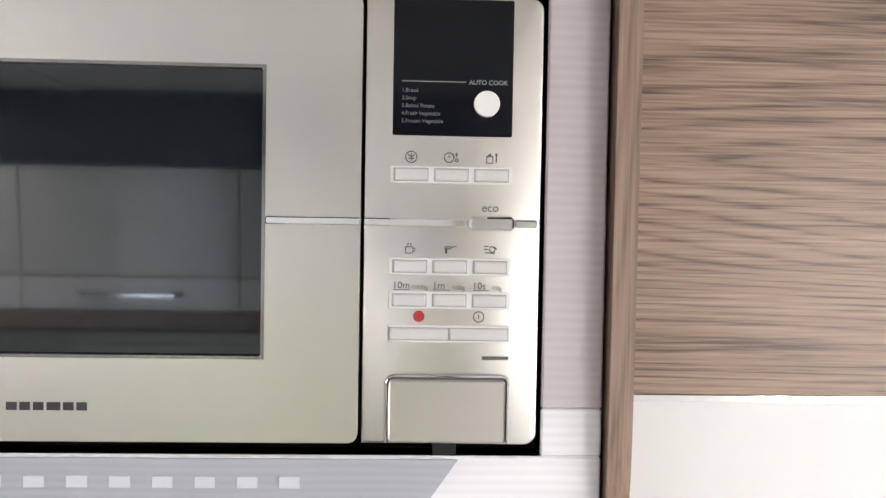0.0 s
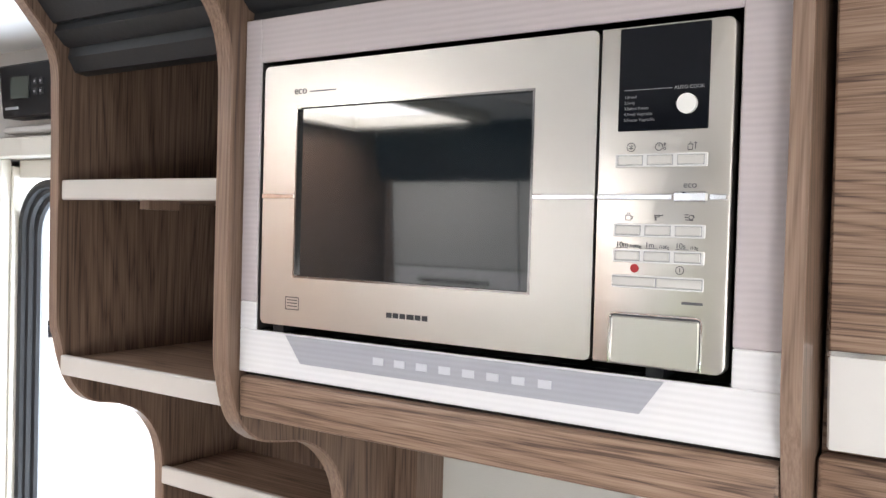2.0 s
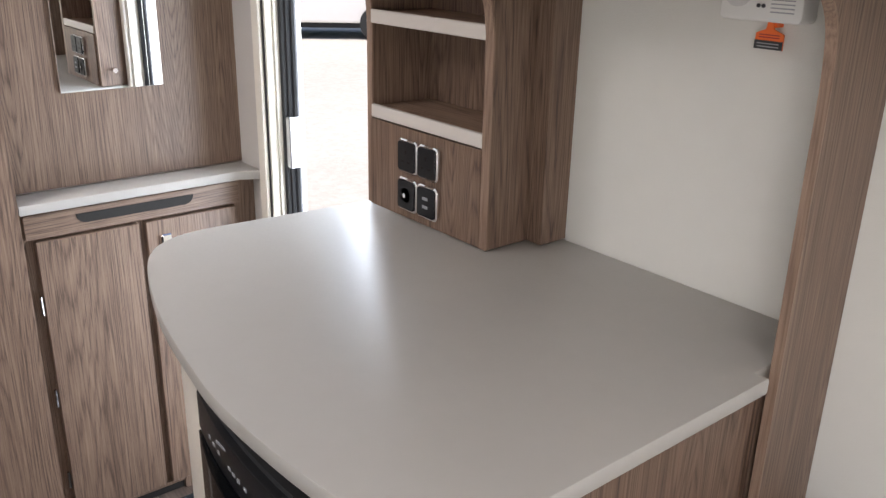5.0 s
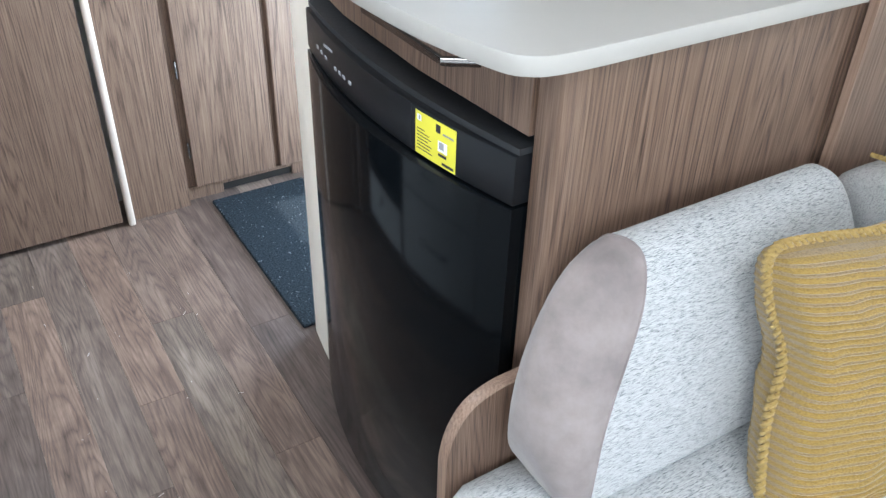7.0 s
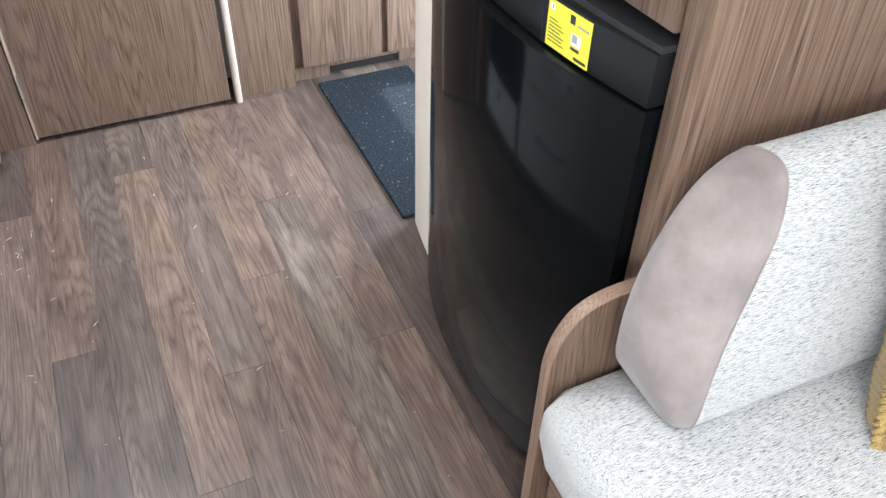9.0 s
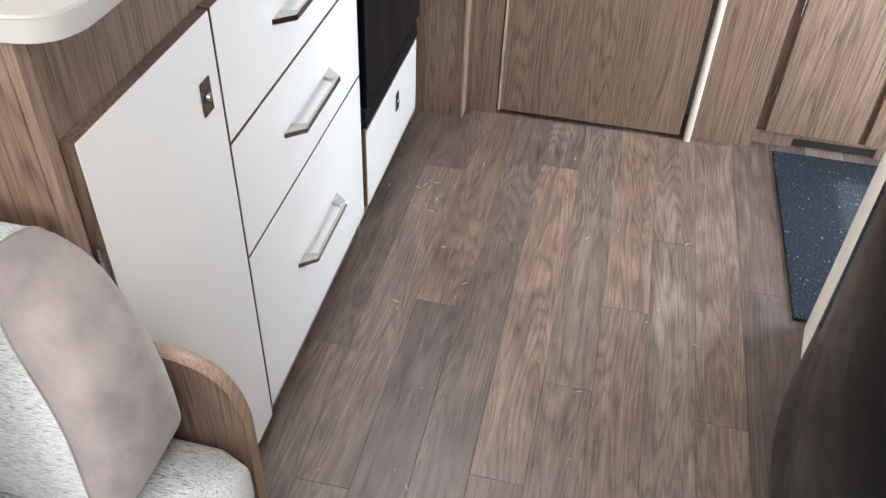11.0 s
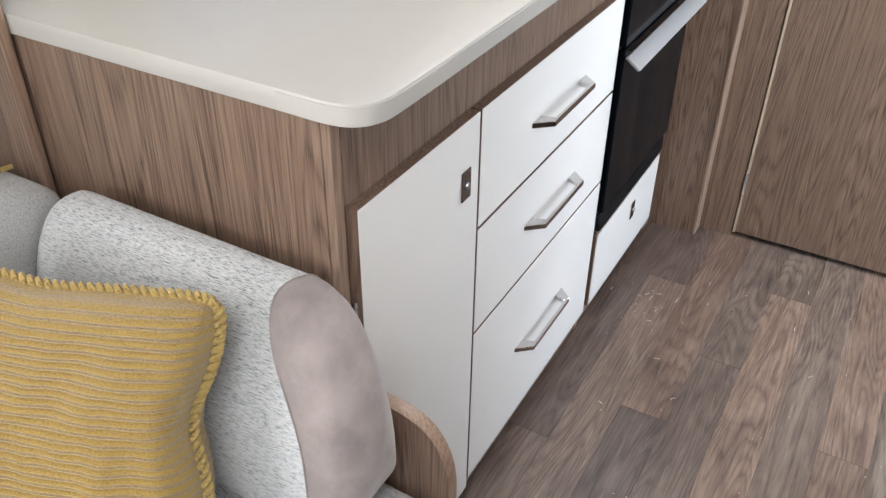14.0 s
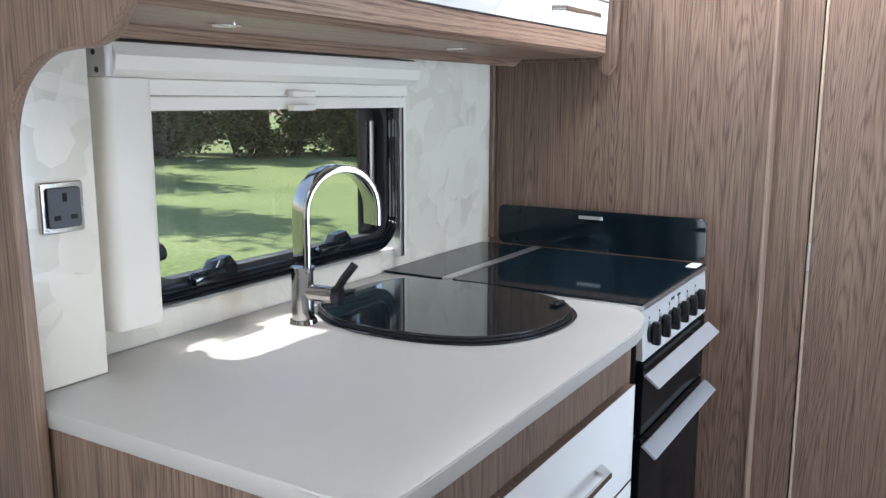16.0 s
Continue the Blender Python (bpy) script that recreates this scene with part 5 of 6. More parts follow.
prism(b, [(-1.06, 1.3515), (-1.05, 1.338), (-1.02, 1.335), (-1.0, 1.3515)], "x", -1.04, 0.263)
part("rear_rail", b, WOOD_X, kl)
for x0, x1 in ((-1.042, -0.648), (-0.644, -0.196), (-0.192, 0.26)):
    b = B()
    prism(b, [(LY - 0.021, 1.402), (LY, 1.402), (LY + 0.003, 1.47), (LY - 0.021, 1.47)], "x", x0, x1, 0.001)
    lf = part("drop_front", b, WHITE, kl, "white gloss drop front")
    xm = (x0 + x1) / 2
    b = B()
    tube(b, [(xm - 0.11, LY + 0.001, 1.435), (xm - 0.095, LY + 0.022, 1.435), (xm + 0.095, LY + 0.022, 1.435), (xm + 0.11, LY + 0.001, 1.435)], 0.0035, 8, 1.6, (0, 0, 1))
    part("handle", b, CHROME, lf, "slim chrome bar handle")
    b = B()
    prism(b, [(LY - 0.021, 1.474), (LY + 0.003, 1.474), (LY + 0.012, 1.58), (LY + 0.022, 1.70), (LY - 0.005, 1.70)], "x", x0, x1, 0.001)
    part("locker_door", b, GREY_FACE, kl, "pale grey gloss door")
b = B()
prism(b, [(LY + 0.02, 1.703), (LY + 0.045, 1.76), (LY + 0.05, CZ - 0.003), (LY - 0.021, CZ - 0.003), (LY - 0.021, 1.703)], "x", -1.082, 0.263)
part("top_moulding", b, VISOR, kl, "dark grey top moulding")
b = B()
prism(b, [(-1.1, 1.345), (-0.82, 1.345), (-0.80, 1.318), (-0.785, 1.312), (-0.772, 1.33), (-0.768, 1.37), (-0.765, CZ - 0.003), (-1.1, CZ - 0.003)], "x", -1.062, -1.045)
part("end_panel", b, WOOD_V, kl)
for x in (0.03, -0.55):
    o = thing("downlight", (x, -0.90, 1.3515), "small chrome downlight under the overhead locker", "lamp", "downlights under the lockers")
    b = B()
    disc(b, (x, -0.90, 1.3495), 0.022, "z", 0.002, 24)
    part("ring", b, CHROME, o)
    b = B()
    disc(b, (x, -0.90, 1.3483), 0.015, "z", 0.0011, 20)
    part("lens", b, CREAM, o)

# ---- kitchen window ----
w = thing("window_1", (-0.3, -1.12, 1.1), "framed acrylic window with black rubber frame and pale blind cassette", "window", kind="structure")
b = B()
ring_o, ring_i = rounded(-0.642, 0.052, 0.945, 1.288, 0.075, 8), rounded(-0.60, 0.012, 0.984, 1.25, 0.05, 8)
for y0, y1 in ((-1.125, -1.098),):
    lo = [[b.verts.new((p[0], y, p[1])) for p in r] for r in (ring_o, ring_i) for y in (y0, y1)]
    n = len(ring_o)
    for i in range(n):
        j = (i + 1) % n
        b.faces.new([lo[1][i], lo[1][j], lo[3][j], lo[3][i]])
        b.faces.new([lo[0][j], lo[0][i], lo[2][i], lo[2][j]])
        b.faces.new([lo[0][i], lo[0][j], lo[1][j], lo[1][i]])
        b.faces.new([lo[3][i], lo[3][j], lo[2][j], lo[2][i]])
bmesh.ops.recalc_face_normals(b, faces=b.faces)
part("frame", b, RUBBER, w, "glossy black window frame")
for grow, yy in ((0.004, -1.0955), (0.014, -1.094), (0.026, -1.0945)):
    b = B()
    r = rounded(-0.642 + grow, 0.052 - grow, 0.945 + grow, 1.288 - grow, 0.075 - grow, 8)
    tube(b, [(p[0], yy, p[1]) for p in [*r, r[0], r[1]]], 0.004, 6, cap=False)
    part("frame_bead", b, GLOSS_BLACK, w)
b = B()
box(b, -0.60, 0.012, -1.121, -1.117, 0.984, 1.25)
gl = part("pane", b, GLASS, w, "clear acrylic pane")
gl.visible_shadow = False
b = B()
box(b, -0.60, -0.545, -1.128, -1.1215, 0.984, 1.25)
part("pane_mask", b, BLACK, w, "black printed pane border")
b = B()
box(b, -0.582, -0.572, -1.1165, -1.110, 1.06, 1.215, 0.002)
part("stay_arm", b, ALU, w)
for x in (-0.105, -0.41):
    b = B()
    prism(b, [(x - 0.044, 0.976), (x + 0.044, 0.970), (x + 0.046, 0.981), (x + 0.016, 0.988), (x + 0.004, 1.004), (x - 0.030, 1.008), (x - 0.046, 0.990)], "y", -1.0945, -1.074, 0.002, 2)
    box(b, x - 0.012, x + 0.058, -1.0735, -1.066, 0.984, 0.994, 0.002)
    part("catch", b, GLOSS_BLACK, w, "black window catch")
b = B()
tube(b, [(0.03, -1.08, 1.03), (0.0, -1.08, 1.035)], 0.014, 10)
part("catch", b, BLACK, w)
# blind
bl = thing("window_blind", (-0.28, -1.08, 1.28), "white cassette roller blind rolled up above the kitchen window", "blind")
b = B()
prism(b, [(-1.104, 1.286), (-1.060, 1.286), (-1.046, 1.296), (-1.042, 1.315), (-1.050, 1.332), (-1.068, 1.3375), (-1.104, 1.3375)], "x", -0.655, 0.088, 0.002)
part("cassette", b, BLIND, bl)
b = B()
box(b, -0.648, 0.018, -1.093, -1.070, 1.262, 1.2855, 0.002)
part("blind_rail", b, BLIND, bl)
b = B()
box(b, -0.640, 0.018, -1.090, -1.073, 1.240, 1.2612, 0.002)
part("blind_rail", b, BLIND, bl)
for z in (1.2635, 1.2405):
    b = B()
    box(b, -0.335, -0.275, -1.0698, -1.054, z - 0.003, z + 0.008, 0.002)
    part("finger_pull", b, BLIND, bl)
b = B()
prism(b, rounded(0.014, 0.102, -1.1035, -1.055, 0.018, 5), "z", 0.937, 1.285)
part("side_rail", b, BLIND, bl, "rounded cream side rail")
b = B()
box(b, 0.089, 0.104, -1.1035, -1.043, 1.2855, 1.338, 0.004, 2)
cap = part("end_cap", b, GREY_FACE, bl, "grey end cap with fixings")
for y, z in ((-1.085, 1.325), (-1.065, 1.318), (-1.06, 1.295), (-1.09, 1.30)):
    b = B()
    disc(b, (0.104, y, z), 0.004, "x", 0.0008, 10)
    part("fixing_hole", b, INK, cap)
for x0, x1, mt in ((-0.664, -0.655, BLIND), (-0.6545, -0.649, RUBBER), (-0.6485, -0.641, ALU)):
    b = B()
    box(b, x0, x1, -1.1035, -1.085, 0.925, 1.2855, 0.001)
    part("side_rail", b, mt, bl)

# ---- rooflight ----
def rooflight(x0, x1, y0, y1, label):
    r = thing("rooflight", ((x0 + x1) / 2, (y0 + y1) / 2, CZ), label, "rooflight")
    b = B()
    w = 0.03
    for a in ((x0 - w, x0, y0 - w, y1 + w), (x1, x1 + w, y0 - w, y1 + w), (x0, x1, y0 - w, y0), (x0, x1, y1, y1 + w)):
        box(b, *a, CZ - 0.028, CZ - 0.0002, 0.004)
    part("frame", b, CREAM, r)
    b = B()
    box(b, x0, x1, y0, y1, CZ + 0.052, CZ + 0.058)
    d = part("dome", b, DOME, r, "opal dome")
    d.visible_shadow = False
    return r


rooflight(-1.04, -0.68, -0.6, -0.24, "cream framed rooflight with opal dome in the ceiling")
# Never in view; added over the lounge for its light.
rooflight(0.9, 1.5, -0.4, 0.2, "large unseen cream framed rooflight with opal dome, added to light the lounge")

# ---- lounge seating ----
def soft_box(bm, x0, x1, y0, y1, z0, z1, r, puff=0.01, seed=0.0, n=7):
    """A stuffed cushion block: rounded, with slightly swollen faces."""
    tmp = bmesh.new()
    bmesh.ops.create_cube(tmp, size=2.0)
    bmesh.ops.subdivide_edges(tmp, edges=tmp.edges, cuts=n, use_grid_fill=True)
    c = Vector(((x0 + x1) / 2, (y0 + y1) / 2, (z0 + z1) / 2))
    hx, hy, hz = (x1 - x0) / 2, (y1 - y0) / 2, (z1 - z0) / 2
    vmap = {}
    for v in tmp.verts:
        u = v.co.copy()
        p = Vector((u.x * hx, u.y * hy, u.z * hz))
        core = Vector((max(-hx + r, min(hx - r, p.x)), max(-hy + r, min(hy - r, p.y)), max(-hz + r, min(hz - r, p.z))))
        d = p - core
        if d.length > 1e-6:
            p = core + d.normalized() * r
        swell = puff * ((1 - u.x ** 2) * (1 - u.y ** 2) + (1 - u.y ** 2) * (1 - u.z ** 2) + (1 - u.x ** 2) * (1 - u.z ** 2))
        p += Vector((u.x ** 3, u.y ** 3, u.z ** 3)) * swell
        p += Vector((1, 1, 1)) * (noise.noise((c + p) * 9 + Vector((seed, 0, 0))) * 0.003)
        vmap[v] = bm.verts.new(c + p)
    for f in tmp.faces:
        bm.faces.new([vmap[v] for v in f.verts])
    tmp.free()
    return bm


def lean_block(bm, outline, y0, y1, slope, end_puff, n=14, seed=0.0):
    """A back cushion: an outline in x and z run along y, its end sloping and swollen and covered in another cloth.
    Returns the line of the seam."""
    cx = sum(p[0] for p in outline) / len(outline)
    cz = sum(p[1] for p in outline) / len(outline)
    sgn = 1 if y1 > y0 else -1
    span = abs(y1 - y0)
    prof = [(0.0, q) for q in (0.04, 0.2, 0.36, 0.5, 0.63, 0.74, 0.83, 0.89)] + [(0.12, 0.935), (0.32, 0.967), (0.6, 0.990), (1.0, 1.0)]
    prof += [(1.0 + q, 1.0) for q in (0.2, 0.4, 0.6, 0.8, 1.0)]
    seam_row = len(prof) - 1
    prof += [(2.0 + i / n, 1.0) for i in range(1, n)] + [(2.965, 0.985), (2.985, 0.955), (2.997, 0.91), (3.0, 0.84)]
    rows, seam = [], []
    for row, (f, k) in enumerate(prof):
        ring = []
        for p in outline:
            t = max(0.0, (p[1] - 0.452) / 0.25)
            r = 0.012 + 0.022 * t
            lap = 0.05 * t ** 2.6 * max(0.0, min(1.0, (p[0] - 0.285) / 0.085))
            s = r * min(f, 1) + lap * max(0, min(f - 1, 1)) + (span - r - lap) * max(0, f - 2)
            px, pz = cx + (p[0] - cx) * k, cz + (p[1] - cz) * k
            h = max(0.0, pz - 0.452)
            tilt = slope * h ** 3 / 0.0625 * (1 - min(1, s / 0.22))
            bulge = end_puff * (1 - k * k) if f <= 1 else 0
            q = Vector((px, y0 + sgn * (s + tilt - bulge), pz))
            q += Vector((1, 0, 1)) * noise.noise(q * 8 + Vector((seed, 0, 0))) * 0.004
            q += Vector((1, 0, 1)) * noise.noise(q * 24 + Vector((seed, 5, 0))) * 0.0012
            if row == seam_row:
                seam.append(q + Vector((p[0] - cx, 0, p[1] - cz)).normalized() * 0.0004)
            ring.append(bm.verts.new(q))
        rows.append(ring)
    m = len(outline)
    fs = []
    for row, (a, c) in enumerate(zip(rows, rows[1:])):
        for i in range(m):
            fs.append(bm.faces.new([a[i], a[(i + 1) % m], c[(i + 1) % m], c[i]]))
            fs[-1].material_index = 1 if row < seam_row else 0
    fs.append(bm.faces.new(rows[0]))
    fs[-1].material_index = 1
    fs.append(bm.faces.new(list(reversed(rows[-1]))))
    bmesh.ops.recalc_face_normals(bm, faces=fs)
    return seam


BACK = spline([(0.292, 0.452), (0.372, 0.452), (0.398, 0.459), (0.408, 0.482), (0.398, 0.54), (0.378, 0.61), (0.358, 0.66), (0.33, 0.695), (0.30, 0.703), (0.283, 0.69), (0.281, 0.62), (0.281, 0.50), (0.283, 0.46), (0.292, 0.452)], 4)[:-1]


def back_cushion(y0, y1, slope, name, label, seed, rise=1.0):
    c = thing(name, (0.34, (y0 + y1) / 2, 0.45), label, "cushion", "back cushions")
    b = B()
    shape = [(x, 0.452 + (z - 0.452) * rise) for x, z in BACK]
    ring = lean_block(b, shape, y0, y1, slope, 0.034, seed=seed)
    part("cover", b, [WEAVE, VELVET], c, "fleck weave cover with a taupe velvet end")
    b = B()
    tube(b, [*ring, ring[0], ring[1]], 0.0012, 6, cap=False)
    part("seam", b, VELVET, c)
    return c


back_cushion(0.282, 0.715, 0.22, "back_cushion", "pale grey fleck back cushion with taupe velvet end", 3.0, 1.09)
back_cushion(-0.472, -0.902, 0.20, "back_cushion", "pale grey fleck back cushion with taupe velvet end", 11.0, 1.03)

for nm, y0, y1, front, lab in (("north", 0.152, 0.885, 0.152, "built-in bench seat with pale fleck cushion along the north wall"), ("south", -1.105, -0.345, -0.345, "built-in bench seat with pale fleck cushion along the south wall")):
    be = thing("bench_seat", (1.2, (y0 + y1) / 2, 0), lab, "bench", "lounge benches")
    sg = 1 if nm == "north" else -1
    b = B()
    if nm == "north":
        box(b, 0.285, 2.2, front + 0.07, y1, 0.02, 0.331)
    else:
        box(b, 0.285, 2.2, y0, front - 0.08, 0.02, 0.331)
    part("plinth", b, WOOD_X, be)
    b = B()
    if nm == "north":
        soft_box(b, 0.281, 1.1, y0 + 0.022, 0.885, 0.332, 0.452, 0.045, 0.006, 2.0, 15)
    else:
        soft_box(b, 0.281, 1.1, -1.105, y1 - 0.034, 0.332, 0.452, 0.045, 0.006, 5.0, 15)
    part("seat_cushion", b, WEAVE, be, "pale grey fleck seat cushion")
    b = B()
    soft_box(b, 1.104, 2.2, y0 if nm == "north" else -1.105, 0.885 if nm == "north" else y1, 0.332, 0.452, 0.035, 0.006, 7.0, 11)
    part("seat_cushion", b, WEAVE, be, "pale grey fleck seat cushion")
    # wooden end cheek
    b = B()
    a, z = (0.200, 1) if nm == "north" else (-0.397, -1)
    prof = [(a, 0.0), (a, 0.43), (a + z * 0.001, 0.468), (a + z * 0.010, 0.505), (a + z * 0.030, 0.535), (a + z * 0.062, 0.549), (a + z * 0.10, 0.552)]
    sp = spline(prof[1:], 4)
    back_y = 0.34 if nm == "north" else -0.5465
    prism(b, [prof[0], *sp, (back_y, 0.552), (back_y, 0.0)], "x", 0.2605, 0.278)
    chk = part("end_cheek", b, WOOD_V, be)
    b = B()
    tube(b, [(0.26925, p[0] - z * 0.0006, p[1] + 0.0004) for p in [prof[0], *sp, (back_y, 0.552)]], 0.0017, 6, 5.2, (1, 0, 0))
    part("edging", b, EDGE, chk, "light wood edging")

# corner cushions against the outer walls
for y0, y1 in ((0.728, 0.875), (-1.095, -0.906)):
    c = thing("corner_cushion", (0.6, (y0 + y1) / 2, 0.452), "pale grey fleck back cushion with golden piping along the wall", "cushion", "back cushions")
    b = B()
    soft_box(b, 0.286, 1.05, y0, y1, 0.456, 0.712, 0.05, 0.012, 4.0, 9)
    part("cover", b, WEAVE, c)
    b = B()
    zz, yy = 0.7185, (y0 + y1) / 2
    tube(b, [(0.30, yy, zz - 0.008), (0.36, yy, zz), (0.6, yy, zz + 0.004), (1.0, yy, zz - 0.002)], 0.0035, 6)
    part("piping", b, BRAID, c, "golden piping")


def scatter_cushion(m, label):
    """A corduroy scatter cushion with a twisted braid round its edge; flat in its own y."""
    c = thing("scatter_cushion", (0, 0, 0), label, "cushion", "golden scatter cushions")
    b = B()
    n, ribs, hw = 34, 34, 0.163
    rows = ribs * 6

    def edge(u, v):
        side = 0.045 * (1 - v * v) + 0.125 * math.exp(-((v - 0.22) / 0.30) ** 2)
        level = 0.050 * (1 - u * u) + 0.030 * math.exp(-((u + 0.1) / 0.3) ** 2)
        px = u * hw * (1 - side * abs(u) ** 3)
        pz = v * hw * (1 - level * abs(v) ** 3)
        corner = 1 - 0.06 * (abs(u) * abs(v)) ** 12
        return px * corner, pz * corner

    grids = []
    for side in (-1, 1):
        g = {}
        for i in range(n + 1):
            for j in range(rows + 1):
                u, v = 2 * i / n - 1, 2 * j / rows - 1
                px, pz = edge(u, v)
                t = max(0.0, (1 - u ** 4) * (1 - v ** 4)) ** 0.42
                w = 0.064 * t * (1 - 0.2 * abs(noise.noise(Vector((u * 2.3, v * 2.3, side)))))
                pull = math.exp(-((v - 0.18) / 0.35) ** 2) * u ** 4
                w += 0.010 * pull * t * noise.noise(Vector((u * 3 + side, v * 11, 2.0)))
                w += 0.005 * noise.noise(Vector((u * 5 + side, v * 3, 4.0))) * t
                w += 0.0034 * (1.0, 0.85, 0.0, 0.5, 0.0, 0.85)[j % 6] * min(1.0, 3 * t)
                if side == 1 and (i in (0, n) or j in (0, rows)):
                    g[i, j] = grids[0][i, j]
                else:
                    g[i, j] = b.verts.new((px, side * w, pz))
        grids.append(g)
        for i in range(n):
            for j in range(rows):
                fc = b.faces.new([g[i, j], g[i + 1, j], g[i + 1, j + 1], g[i, j + 1]])
                fc.material_index = 0 if j % 6 in (5, 0, 1) else 1
    bmesh.ops.recalc_face_normals(b, faces=b.faces)
    part("cover", b, [CORD, CORD_BAND], c, "ribbed golden corduroy cover")
    rim = []
    for k in range(4 * 60):
        s, f = divmod(k, 60)
        q = 2 * f / 60 - 1
        u, v = ((q, -1), (1, q), (-q, 1), (-1, -q))[s]
        px, pz = edge(u, v)
        rim.append(Vector((px, 0, pz)))
    b = B()
    m_ = len(rim)
    for ph in (0.0, math.pi):
        pts = []
        for k in range(0, m_ * 3 + 1):
            a, fr = divmod(k, 3)
            p = rim[a % m_].lerp(rim[(a + 1) % m_], fr / 3)
            d = (rim[(a + 1) % m_] - rim[a % m_]).normalized()
            nrm = Vector((d.z, 0, -d.x))
            ang = k * 0.62 + ph
            pts.append(p * 1.012 + nrm * 0.0036 * math.cos(ang) + Vector((0, 1, 0)) * 0.0036 * math.sin(ang))
        tube(b, pts, 0.0034, 5, cap=False)
    part("braid", b, BRAID, c, "twisted golden braid edge")
    c.matrix_world = m
    return c


scatter_cushion(pose(0.480 * U, 0.632 * U, 0.586 * U, -18, 0, 80), "golden ribbed corduroy scatter cushion with braided edge on the bench")
scatter_cushion(pose(0.496 * U, -0.720 * U, 0.580 * U, -24, 0, 108), "golden ribbed corduroy scatter cushion with braided edge, slightly slumped")

# ---- outside ----
GZ = -0.62
b = B()
box(b, -70, 60, -80, 60, GZ - 0.2, GZ)
ground = setting("ground", b, GRASS, "mown lawn with sunlit patches reaching the trees", "ground")
b = B()
box(b, -30, 40, -2.2, 40, GZ + 0.004, GZ + 0.02)
setting("pavement", b, CONCRETE, "pale concrete hardstanding beside the caravan", "pavement")


def leaf_cloud(clumps, per, size, rng):
    """Small leaf blades scattered through uneven clumps (x, y, z, r)."""
    verts, faces = [], []
    for x, y, z, r in clumps:
        for _ in range(per):
            d = Vector((rng.gauss(0, 1), rng.gauss(0, 1), rng.gauss(0, 0.8)))
            d = d.normalized() * r * rng.random() ** 0.45
            c = Vector((x, y, z)) + d
            u = Vector((rng.gauss(0, 1), rng.gauss(0, 1), rng.gauss(0, 1))).normalized()
            w = u.orthogonal().normalized()
            s = size * rng.uniform(0.6, 1.3)
            i = len(verts)
            verts += [c - u * s, c + w * s * 0.45, c + u * s, c - w * s * 0.45]
            faces.append((i, i + 1, i + 2, i + 3))
    return verts, faces


def leaf_part(name, data, parent):
    me = bpy.data.meshes.new(name)
    o = ORIGIN[parent]
    me.from_pydata([tuple(v * U - o) for v in data[0]], [], data[1])
    me.materials.append(LEAF)
    ob = new(name, me)
    ob.parent = parent
    return ob


rng = random.Random(5)
# Leftmost trees stand out of view, added so their crowns shade the lawn.
TREES = ((-8.5, -17.5, 15), (-12.0, -22.5, 15), (-15.5, -25.5, 14), (-18.5, -23.0, 13), (-21.5, -21.0, 14), (-24.0, -18.0, 13), (-26.5, -14.5, 14), (-28.0, -10.5, 13))
for x, y, hgt in TREES:
    t = thing("tree", (x, y, GZ), "tall leafy tree at the far edge of the lawn", "tree", "trees round the lawn")
    b = B()
    lean = rng.uniform(-0.5, 0.5)
    trunk = [(x, y, GZ), (x + 0.05, y, GZ + 1.5), (x + lean * 0.5, y + 0.1, GZ + hgt * 0.4), (x + lean, y, GZ + hgt * 0.8)]
    for i in range(3):
        r0, r1 = 0.26 * (1 - 0.28 * i), 0.26 * (1 - 0.28 * (i + 1))
        p, q = Vector(trunk[i]), Vector(trunk[i + 1])
        tube(b, [p, p.lerp(q, 0.5), q], (r0 + r1) / 2, 9)
    clumps = []
    for k in range(11):
        a = rng.uniform(0, 2 * math.pi)
        hh = hgt * rng.uniform(0.36, 0.95)
        rr = rng.uniform(0.8, 3.4) * (1.15 - 0.6 * hh / hgt)
        root = Vector(trunk[2]).lerp(Vector(trunk[3]), max(0, min(1, (hh / hgt - 0.42) / 0.5)))
        tip = Vector((x + lean + rr * math.cos(a), y + rr * math.sin(a), GZ + hh))
        tube(b, [root, root.lerp(tip, 0.5) + Vector((0, 0, 0.15)), tip], 0.05, 6)
        clumps.append((*tip, rng.uniform(0.7, 1.35)))
        mid = root.lerp(tip, 0.6)
        clumps.append((*mid, rng.uniform(0.5, 0.9)))
    part("trunk", b, BARK, t)
    leaf_part("crown", leaf_cloud(clumps, 170, 0.16, rng), t)

for i in range(30):
    f = (i % 15) / 14
    x, y = -12.5 - 15.5 * f + rng.uniform(-0.5, 0.5) - 1.3 * (i // 15), -25.5 + 13.5 * f + rng.uniform(-0.6, 0.6) - 1.6 * (i // 15)
    s = thing("shrub", (x, y, GZ), "dense dark green shrub along the lawn edge", "shrub", "shrubs along the lawn")
    b = B()
    clumps = []
    for k in range(13):
        a, rr = rng.uniform(0, 2 * math.pi), rng.uniform(0.1, 0.95)
        tip = (x + rr * math.cos(a), y + rr * math.sin(a), GZ + rng.uniform(0.25, 2.8))
        tube(b, [(x, y, GZ), (x + rr * 0.4 * math.cos(a), y + rr * 0.4 * math.sin(a), GZ + tip[2] * 0.3 + 0.4), tip], 0.02, 5)
        clumps.append((*tip, rng.uniform(0.45, 0.85)))
    part("stem", b, BARK, s)
    leaf_part("foliage", leaf_cloud(clumps, 330, 0.10, rng), s)

# white van parked on the hardstanding
vn = thing("van", (-13.4, 9.7, GZ + 0.02), "white panel van parked on the hardstanding", "van")
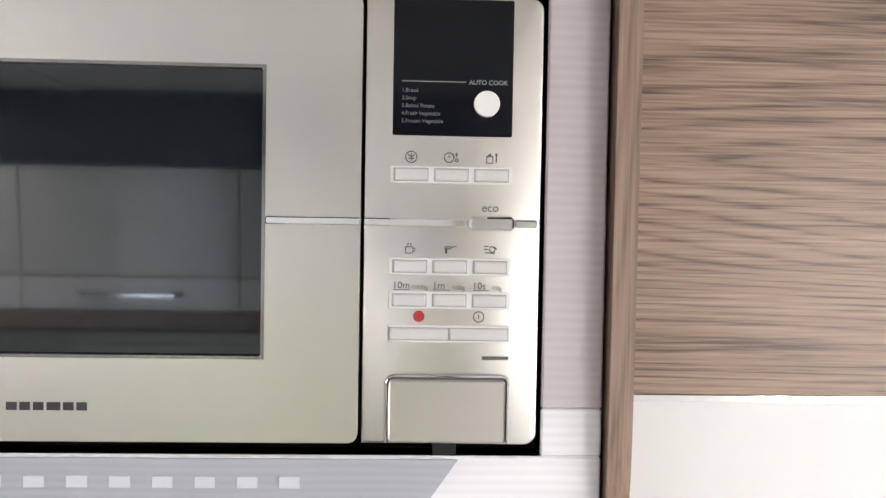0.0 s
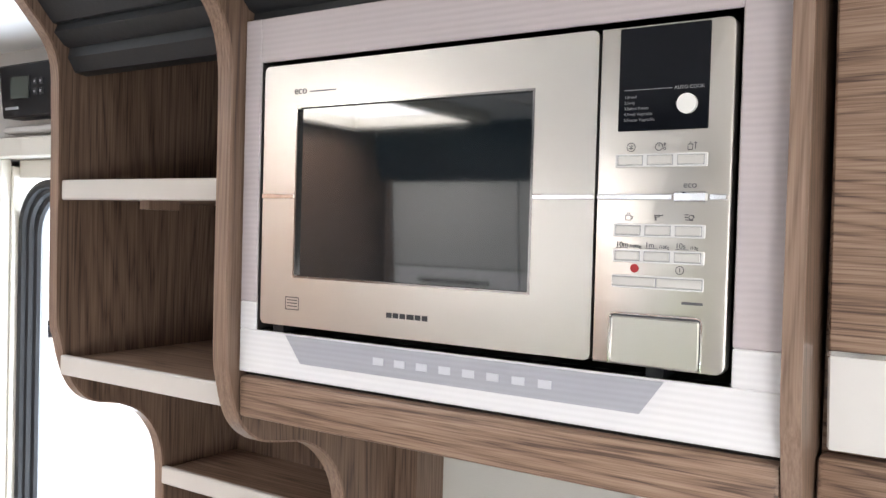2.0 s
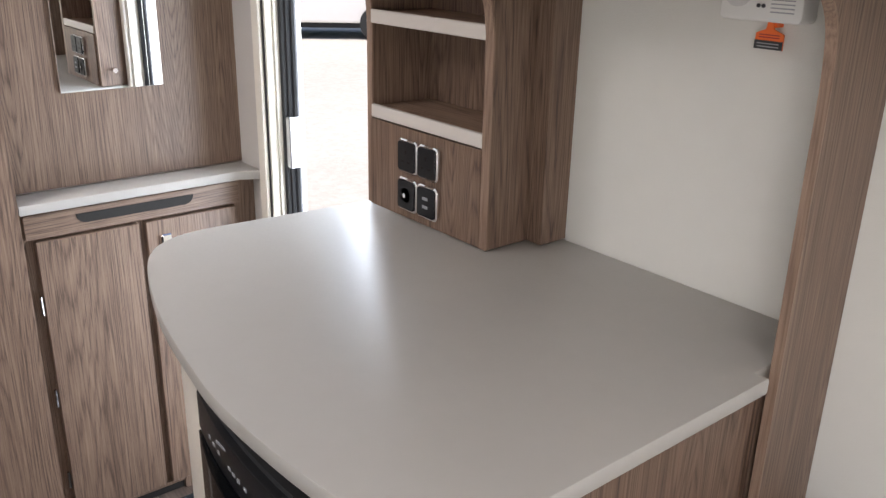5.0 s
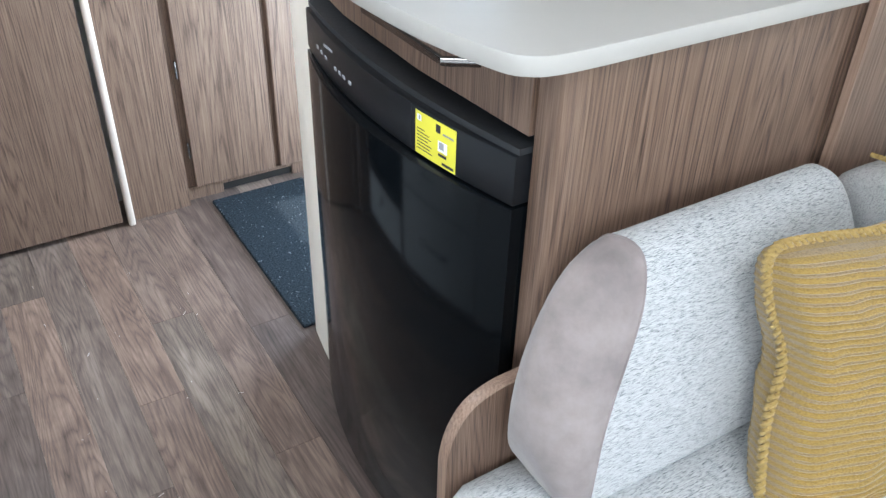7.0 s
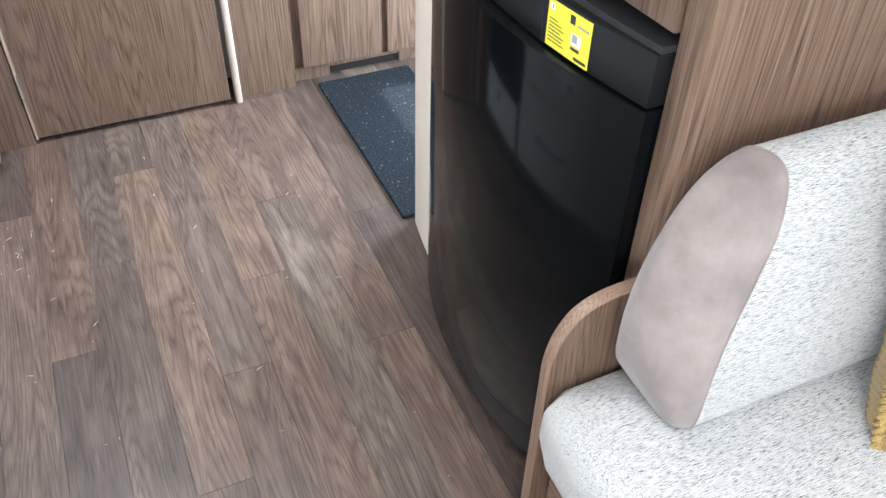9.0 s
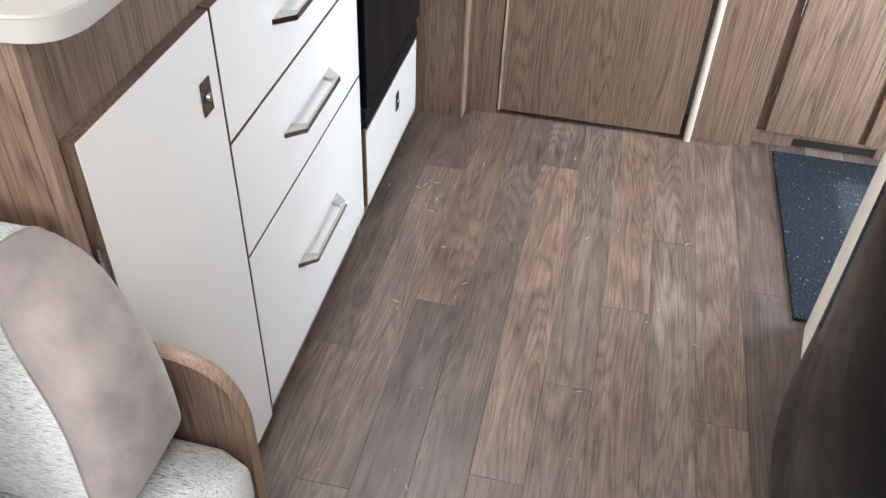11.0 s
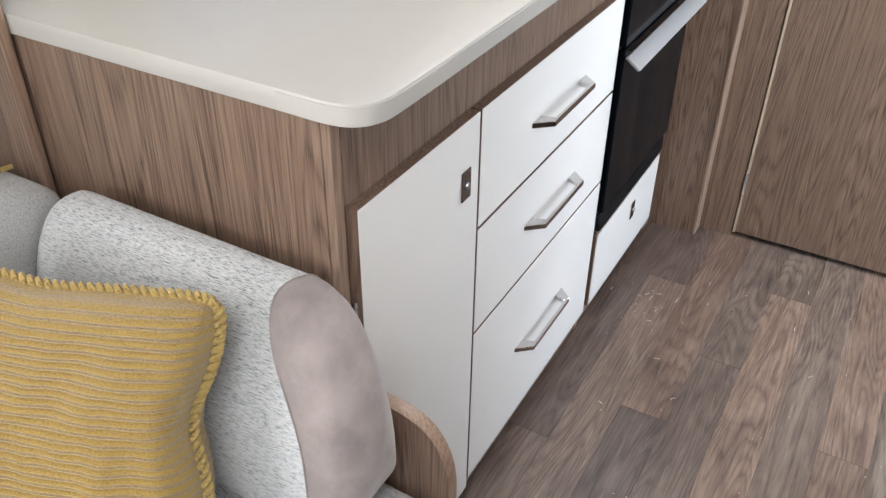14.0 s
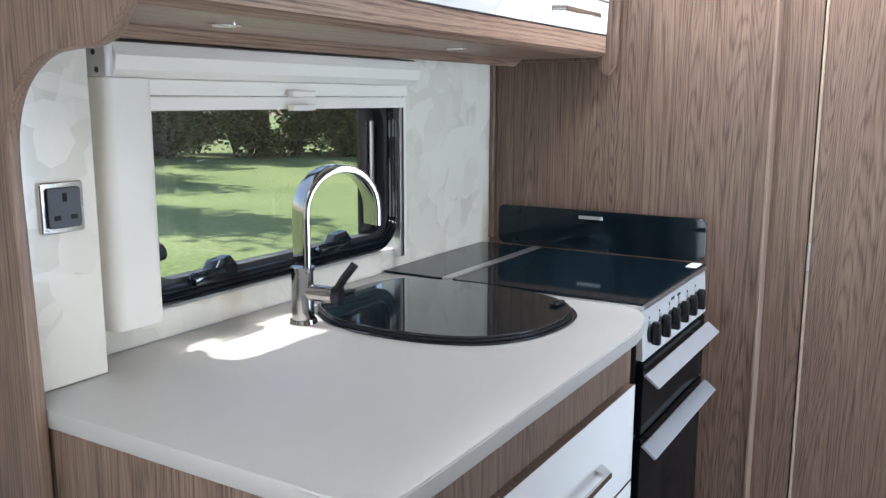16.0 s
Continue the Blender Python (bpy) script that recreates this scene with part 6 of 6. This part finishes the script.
RV, VV = Vector((0.574, 0.819, 0)), Vector((-0.819, 0.574, 0))


def van_place(bm):
    o = Vector((-13.4, 9.7, GZ + 0.02))
    for v in bm.verts:
        v.co = o + RV * v.co.x + VV * v.co.y + Vector((0, 0, v.co.z))
    return bm


VAN_WHITE = spotted("white_van_paint", (0.80, 0.80, 0.80), 0.25, 0.02, coat=0.5)
b = B()
prism(b, [(-4.2, 0.32), (0.9, 0.32), (1.35, 0.5), (1.4, 1.05), (0.75, 1.3), (0.2, 2.2), (-0.2, 2.35), (-4.15, 2.35), (-4.25, 2.2)], "y", 0.0, 1.9, 0.06, 3)
part("body", van_place(b), VAN_WHITE, vn)
b = B()
box(b, -4.1, -0.6, -0.012, -0.001, 1.86, 1.94)
part("stripe", van_place(b), RED_INK, vn, "red side stripe")
b = B()
prism(b, [(0.62, 1.32), (0.16, 2.1), (-0.6, 2.1), (-0.6, 1.32)], "y", -0.012, -0.001)
part("side_window", van_place(b), GLOSS_BLACK, vn)
for cx in (0.0, -3.2):
    b = B()
    disc(b, (cx, -0.03, 0.32), 0.33, "y", 0.2, 32)
    wh = part("wheel", van_place(b), RUBBER, vn, "black tyre with silver alloy rim")
    b = B()
    for k in range(7):
        a = 2 * math.pi * k / 7
        prism(b, [(cx + 0.21 * math.cos(a - 0.16), 0.32 + 0.21 * math.sin(a - 0.16)), (cx + 0.21 * math.cos(a + 0.16), 0.32 + 0.21 * math.sin(a + 0.16)), (cx + 0.05 * math.cos(a + 0.5), 0.32 + 0.05 * math.sin(a + 0.5)), (cx + 0.05 * math.cos(a - 0.5), 0.32 + 0.05 * math.sin(a - 0.5))], "y", -0.06, -0.031)
    disc(b, (cx, -0.062, 0.32), 0.06, "y", 0.03, 16)
    part("rim", van_place(b), ALU, wh, "silver alloy rim")
b = B()
box(b, -4.0, 1.2, 0.1, 1.8, 0.22, 0.34)
part("underbody", van_place(b), BLACK, vn)

# ---- crumbs of lint on the floor ----
rng = random.Random(21)
b = B()
for k in range(70):
    x, y = rng.uniform(-1.0, 0.15), rng.uniform(-0.45, 0.2)
    if k < 26:
        x, y = -0.72 + rng.gauss(0, 0.06), -0.44 + rng.gauss(0, 0.03)
    a, h = rng.uniform(0, 6.28), rng.choice((0.0012, 0.0015, 0.002, 0.006))
    dx, dy = h * math.cos(a), h * math.sin(a)
    tube(b, [(x - dx, y - dy, 0.0006), (x, y, 0.0012), (x + dx, y + dy, 0.0006)], 0.0005, 4)
solid("lint", b, spotted("pale_lint", (0.55, 0.53, 0.50), 0.9), (-0.5, -0.2, 0), "pale crumbs of lint scattered on the vinyl floor", "lint", kind="stuff")

# ---- floor planks ----
PW, PL, GAP = 0.0908, 0.898, 0.0002
ENDS = [-0.31, -0.89, -0.52, -0.70, -0.95, -0.38, -0.60, -1.135, -0.714, -0.482, -0.258, -0.933, -0.632, -0.408, -0.859, -0.253, -0.66, -0.47]
pieces = {}


def plank(x0, x1, y0, y1):
    key = (round(x1 - x0, 3), round(y1 - y0, 3))
    if key not in pieces:
        bm = bmesh.new()
        w, d = (x1 - x0) / 2 - GAP, (y1 - y0) / 2 - GAP
        e = 0.0004
        lo = [bm.verts.new((sx * w, sy * d, -0.003)) for sx, sy in ((-1, -1), (1, -1), (1, 1), (-1, 1))]
        mi = [bm.verts.new((sx * w, sy * d, -e)) for sx, sy in ((-1, -1), (1, -1), (1, 1), (-1, 1))]
        hi = [bm.verts.new((sx * (w - e), sy * (d - e), 0.0)) for sx, sy in ((-1, -1), (1, -1), (1, 1), (-1, 1))]
        bm.faces.new(hi)
        for a, c in ((lo, mi), (mi, hi)):
            for i in range(4):
                bm.faces.new([a[i], a[(i + 1) % 4], c[(i + 1) % 4], c[i]])
        for v in bm.verts:
            v.co *= U
        me = bpy.data.meshes.new("plank")
        bm.to_mesh(me)
        bm.free()
        me.materials.append(PLANK)
        pieces[key] = me
    ob = new("plank", pieces[key])
    ob.location = (U * (x0 + x1) / 2, U * (y0 + y1) / 2, 0)
    ob.parent = floor_base


for row in range(22):
    y1 = 0.164 + (8 - row) * PW
    if y1 < -1.1:
        break
    start = ENDS[row % len(ENDS)]
    x = start - PL * math.ceil((start + 1.26) / PL)
    while x < 2.32:
        a, c = max(x, -1.262), min(x + PL, 2.33)
        if c - a > 0.01:
            plank(a, c, max(y1 - PW, -1.106), min(y1, 0.886))
        x += PL
